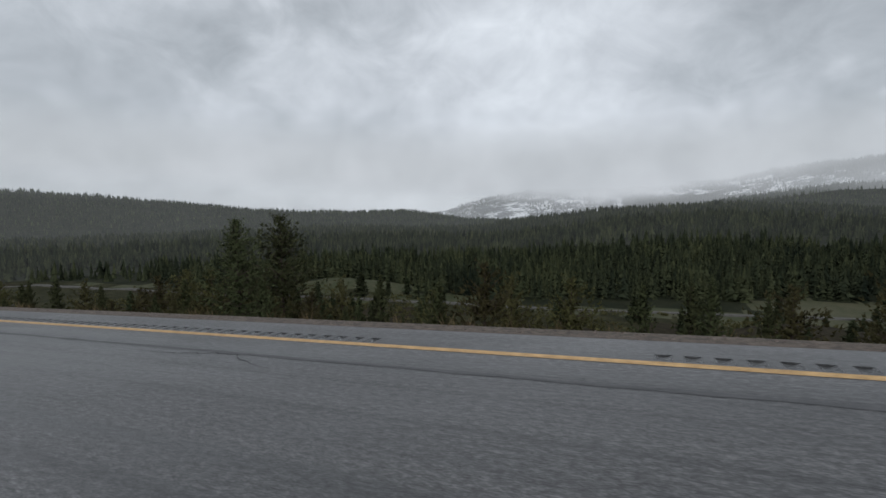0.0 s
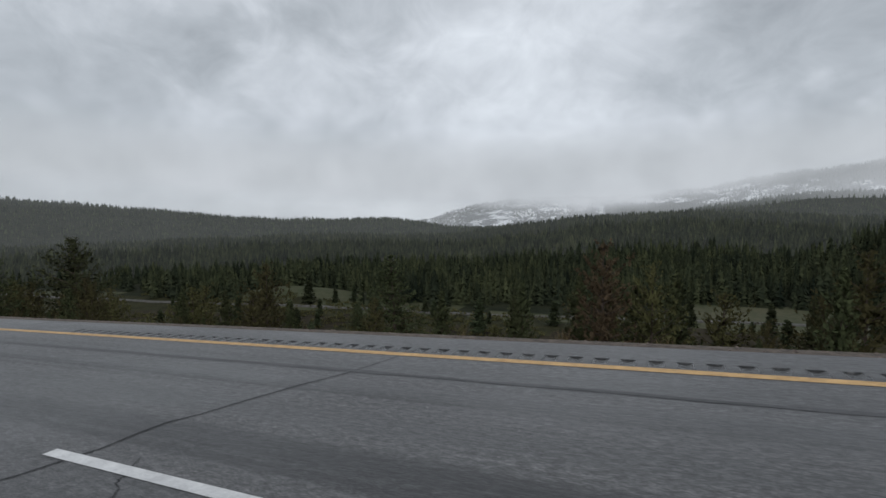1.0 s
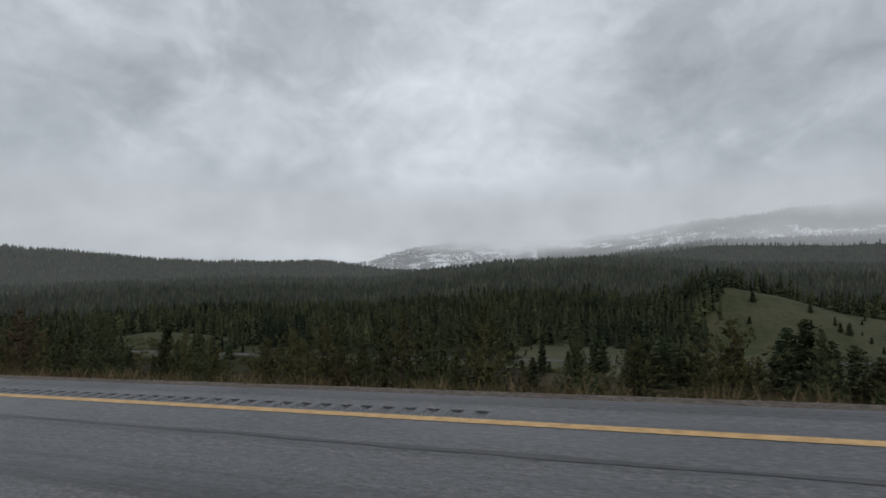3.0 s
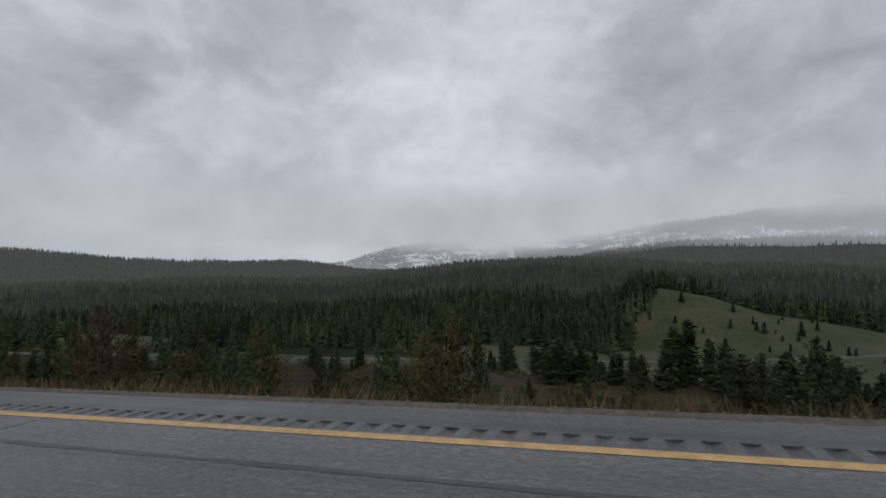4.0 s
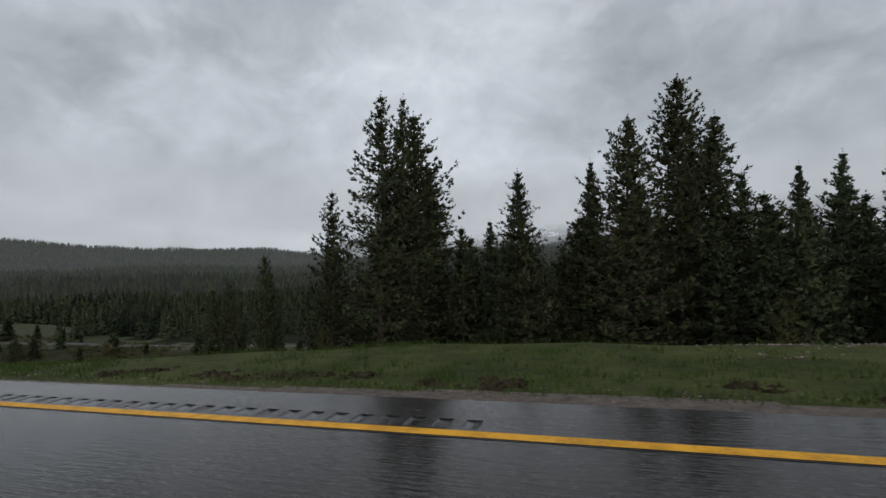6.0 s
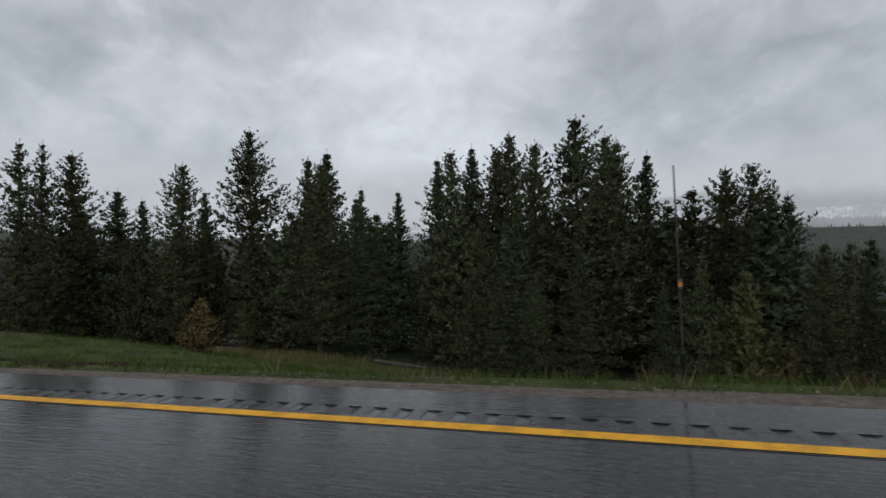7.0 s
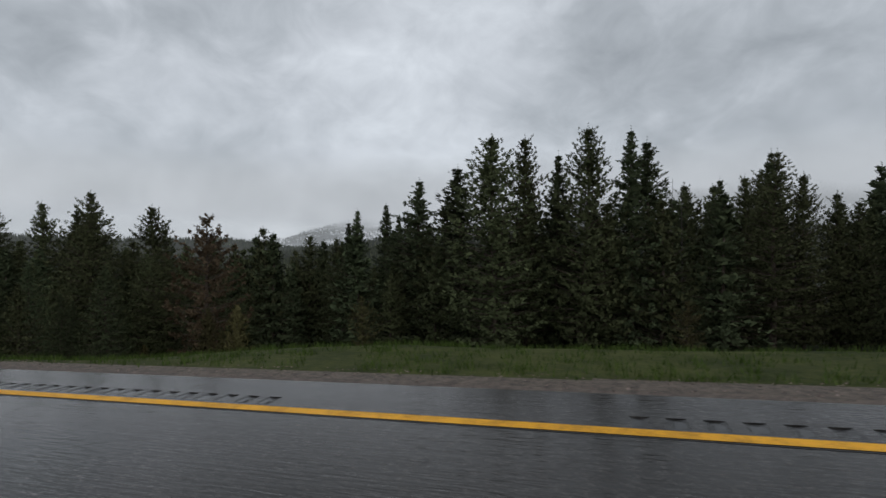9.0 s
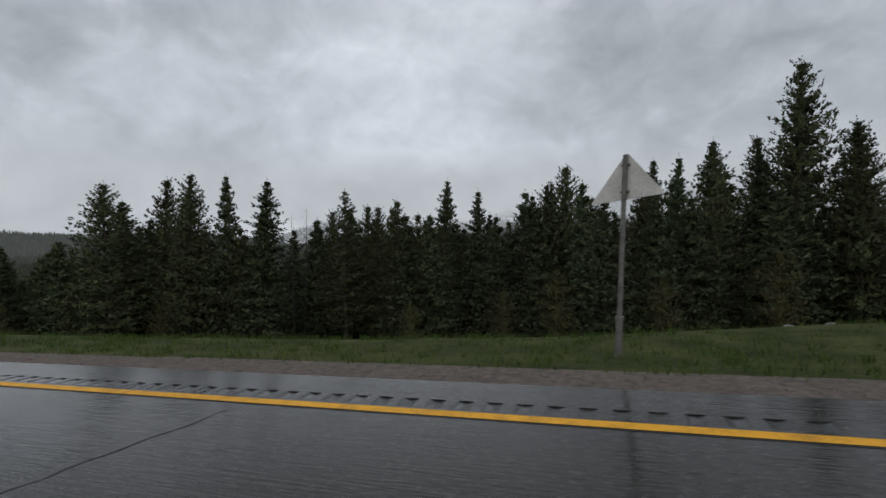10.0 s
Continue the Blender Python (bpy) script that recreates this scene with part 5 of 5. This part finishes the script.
def ground_cover():
    rng = np.random.default_rng(21)
    u, v = rng.uniform(-45, 345, 15000), EDGE - .03 + .95 * rng.uniform(0, 1, 15000) ** 1.2
    t = lumps(rng, on_ground(u, v), rng.uniform(.008, .026, len(u)))
    tagged(new("gravel", tri_mesh("gravel", t, M_PEBBLE)), "loose brown gravel along the asphalt edge", "gravel", kind="stuff")
    u, v = clumped(rng, 150000, 158, 345, 1.3, 12, 12, .10, 1.5)
    k = (v > gravel_rim(u) + rng.normal(0, .07, len(u))) & (fbm(u, v, 2.4, 3, 91) < .60 + .1 * rng.random(len(u)) + .15 * smooth(206, 216, u)) & (rng.random(len(u)) > .3 * smooth(204, 216, u) * (1 - smooth(251, 259, u)))
    t = blades(rng, on_ground(u[k], v[k], -.01), .13, .7, .009)
    tagged(new("grass", tri_mesh("grass", t, M_BLADE)), "wet spring grass on the roadside verge", "grass", kind="stuff")
    u, v = clumped(rng, 30000, 170, 345, 9, 24, 12, .2)
    t = blades(rng, on_ground(u, v, -.01), .22, .6, .016)
    tagged(new("grass", tri_mesh("grass", t, M_BLADE)), "longer grass before the wood", "grass", kind="stuff")
    u1, v1 = clumped(rng, 16000, -60, 162, 1.5, 4.2, 16, .09)
    u2, v2 = clumped(rng, 15000, 56, 135, 1.35, 2.3, 20, .10)
    u3, v3 = clumped(rng, 2600, 196, 262, 14, 20, 26, .3)
    u4, v4 = clumped(rng, 2000, 206, 258, 1.6, 3.4, 16, .12)
    u, v = np.concatenate([u1, u2, u3, u4]), np.concatenate([v1, v2, v3, v4])
    t = blades(rng, on_ground(u, v, -.01), .24, .8, .007)
    tagged(new("dry_grass", tri_mesh("dry_grass", t, M_STRAW)), "dry straw-coloured grass on the road's edge", "grass", kind="stuff")
    u, v = clumped(rng, 1100, 172, 204, 1.7, 2.4, 26, .16)
    t = lumps(rng, on_ground(u, v), rng.uniform(.03, .11, len(u)))
    tagged(new("soil_clods", tri_mesh("soil_clods", t, M_CLOD)), "dark dug-up clods of soil in the grass", "soil", kind="stuff")
    u, v = clumped(rng, 900, 183, 192, 5.4, 9.0, 30, .5)
    t = lumps(rng, on_ground(u, v), rng.uniform(.02, .06, len(u)))
    tagged(new("rubble", tri_mesh("rubble", t, M_PEBBLE)), "small brown stones scattered on the grassy mound", "rubble", kind="stuff")
    u, v = clumped(rng, 5200, 184, 204, 13, 21, 26, .4)
    t = blades(rng, on_ground(u, v, -.01), .30, .8, .010)
    tagged(new("dry_grass", tri_mesh("dry_grass", t, M_STRAW)), "withered brown grass before the wood", "grass", kind="stuff")


ground_cover()


def stones():
    rng = np.random.default_rng(9)
    for u, v, s in ((309.3, 8.1, .13), (310.1, 8.1, .12), (311.0, 9.0, .10), (309.3, 8.0, .08), (313.4, 8.6, .09), (310.3, 11.0, .12), (315.5, 12.0, .16)):
        bm = bmesh.new()
        bmesh.ops.create_icosphere(bm, subdivisions=2, radius=1.0)
        for w in bm.verts:
            w.co *= 1 + rng.normal(0, .09)
            w.co.z *= .6
        me = bpy.data.meshes.new("stone")
        bm.to_mesh(me)
        bm.free()
        me.materials.append(M_STONE)
        ob = new("stone", me)
        x, y, _ = rp(u, v)
        ob.matrix_basis = Matrix.Translation((x, y, level(u, v) + s * .2)) @ Matrix.Rotation(rng.uniform(0, 6), 4, "Z") @ Matrix.Diagonal((s * 1.3, s, s, 1))
        tagged(ob, "pale rounded stone lying in the grass", "stone", "stones on the verge")


stones()


def snow_patches():
    """Last snow lying under the trees."""
    rng = np.random.default_rng(12)
    for u, v, a, b in ((287.5, 27, 1.7, .5), (289.6, 28, .8, .35), (293.6, 26, 1.3, .7), (296.0, 27, 1.6, .4), (283.0, 29, .7, .4)):
        bm = bmesh.new()
        bmesh.ops.create_icosphere(bm, subdivisions=3, radius=1.0)
        for w in bm.verts:
            w.co.x *= a * (1 + rng.normal(0, .06))
            w.co.y *= b * (1 + rng.normal(0, .06))
            w.co.z *= .16
        me = bpy.data.meshes.new("snow_patch")
        bm.to_mesh(me)
        bm.free()
        me.materials.append(M_SNOW)
        ob = new("snow_patch", me)
        x, y, _ = rp(u, v)
        ob.matrix_basis = Matrix.Translation((x, y, level(u, v) + .05)) @ Matrix.Rotation(-u / BEND, 4, "Z")
        tagged(ob, "thin patch of old snow under the trees", "snow", "snow patches")


def dead_wood():
    """Bare standing snags and fallen logs at the wood's edge."""
    rng = random.Random(8)
    for u, v, H in ((279.8, 31.0, 11.6), (286.9, 33.0, 10.6), (279.2, 33.5, 13.0), (224.6, 26.0, 8.0)):
        root = new("dead_tree")
        x, y, _ = rp(u, v)
        root.matrix_basis = Matrix.Translation((x, y, level(u, v) - .1))
        rod_part("trunk", .075, .010, (0, 0, 0), (rng.uniform(-.3, .3), 0, H), M_DEAD, root, 7)
        for i in range(34):
            z = H * (.25 + .73 * (i + rng.random()) / 34)
            a = rng.uniform(0, 6.28)
            ln = (.35 + .9 * (1 - z / H)) * rng.uniform(.5, 1.2)
            rod_part("twig", .012, .003, (0, 0, z), (ln * math.cos(a), ln * math.sin(a), z + ln * rng.uniform(-.1, .5)), M_DEAD, root, 4)
        tagged(root, "bare grey dead conifer among the living trees", "tree", "dead trees")
    for u, v, ln, a in ((203.5, 17.0, 3.2, .5), (206.5, 18.5, 4.0, -.3), (199.8, 20.0, 3.0, .15), (187.0, 21.5, 2.4, .2)):
        root = new("fallen_log")
        x, y, _ = rp(u, v)
        root.matrix_basis = Matrix.Translation((x, y, level(u, v) + .10)) @ Matrix.Rotation(a, 4, "Z")
        slope = level(u + ln * math.cos(a), v + ln * math.sin(a)) - level(u, v)
        rod_part("log", .13, .08, (0, 0, 0), (ln, 0, slope), M_DEAD, root, 9)
        for k in (.3, .55, .8):
            rod_part("branch_stub", .03, .012, (ln * k, 0, slope * k), (ln * k + .15, rng.uniform(-.4, .4), slope * k + .35), M_DEAD, root, 5)
        tagged(root, "grey fallen log lying at the wood's edge", "log", "fallen logs")


M_SNOW = plain("old_snow", (0.55, 0.56, 0.58), (0.80, 0.81, 0.83), 3, .7, .02, 9)
snow_patches()
dead_wood()


def twig_bush(u, v, H, seed):
    """A leafless reddish shrub of many fine stems."""
    rng = random.Random(seed)
    root = new("bare_shrub")
    x, y, _ = rp(u, v)
    root.matrix_basis = Matrix.Translation((x, y, level(u, v) - .05))
    n = 70
    tris = []
    for i in range(n):
        a, t = rng.uniform(0, 6.28), rng.uniform(.1, .9)
        tip = Vector((math.cos(a) * t * H * .7, math.sin(a) * t * H * .7, H * rng.uniform(.6, 1.05)))
        foot = Vector((math.cos(a) * .1 * t, math.sin(a) * .1 * t, 0))
        side = Vector((-math.sin(a), math.cos(a), 0)) * .012
        tris.append([foot - side, foot + side, tip])
        for k in range(3):
            f = rng.uniform(.4, .9)
            p = foot.lerp(tip, f)
            q = p + Vector((rng.uniform(-1, 1), rng.uniform(-1, 1), rng.uniform(.2, 1))) * H * .22
            tris.append([p - side * .6, p + side * .6, q])
    ob = new("branchwork", tri_mesh("branchwork", np.array([[tuple(c) for c in t] for t in tris]), M_TWIG))
    ob.parent = root
    tagged(ob, kind="stuff")
    tagged(root, "leafless reddish-brown shrub at the gravel edge", "shrub", "bare shrubs")


for i, (u, v, H) in enumerate(((243.2, 3.6, .6), (230.4, 3.6, .8), (230.9, 4.2, .7), (244.0, 4.2, .5), (97.0, 3.6, .8), (84.0, 3.4, .7), (62.0, 3.6, .8), (118.0, 5.5, .9), (124.0, 5.0, .8), (33.0, 3.8, .8), (-12.0, 3.8, .8))):
    twig_bush(u, v, H, 300 + i)

# ---- cracks in the asphalt ----


def crack(u0, v0, u1, v1, seed, width=.022, parent=None):
    """A jagged crack across the lanes, a hair above the asphalt."""
    rng = random.Random(seed)
    n = 26
    verts, faces = [], []
    span = math.hypot(u1 - u0, v1 - v0)
    nu, nv = (v0 - v1) / span, (u1 - u0) / span
    du = 0.0
    for i in range(n + 1):
        f = i / n
        du += rng.uniform(-.06, .06)
        sway = du * math.sin(math.pi * f) * 1.6 * min(1, span / 3)
        u, v = u0 + (u1 - u0) * f + nu * sway, v0 + (v1 - v0) * f + nv * sway
        w = width * rng.uniform(.45, 1.3) * (.3 + .7 * math.sin(math.pi * min(1, max(0, f * .9 + .05))))
        verts += [rp(u - w * nu, v - w * nv, .003), rp(u + w * nu, v + w * nv, .003)]
    for i in range(n):
        a = 2 * i
        faces.append((a, a + 1, a + 3, a + 2))
    mesh_object("crack", verts, faces, M_CRACK, parent)


def cracks():
    old, wet = [o for o in bpy.data.objects if o.name.startswith("road") and o.get("label", "").endswith(("tracks", "trees"))]
    for i, (u0, v0, u1, v1, w) in enumerate(((5.85, 1.0, 4.7, -6.5, .021), (26.5, .3, 25.0, -6.5, .017), (16.8, -3.49, 18.2, -3.56, .010), (20.2, -3.48, 21.6, -3.50, .010), (25.9, -3.3, 26.4, -3.9, .009), (40.4, -2.3, 41.1, -6.5, .018), (39.2, -3.0, 40.7, -3.05, .012), (58.6, -1.5, 58.4, -3.2, .016),
                                             (72.3, -1.3, 71.9, -3.4, .022), (91.9, .2, 91.5, -5.2, .018), (91.2, -1.5, 91.6, -4.0, .010), (131.9, 1.0, 131.4, -4.5, .014), (130.9, -.3, 131.3, -1.1, .016),
                                             (112.0, .6, 111.5, -6.0, .016), (-7.0, -1.1, -4.4, -1.3, .014), (148.2, 1.1, 147.6, .5, .014))):
        crack(u0, v0, u1, v1, 100 + i, w, old)
    for i, (u0, v0, u1, v1, w) in enumerate(((241.3, .1, 241.1, -3.6, .009), (287.7, -.2, 287.3, -3.6, .011), (301.5, -.3, 301.0, -4.5, .014), (236.0, 1.1, 234.6, .6, .02))):
        crack(u0, v0, u1, v1, 200 + i, w, wet)


cracks()
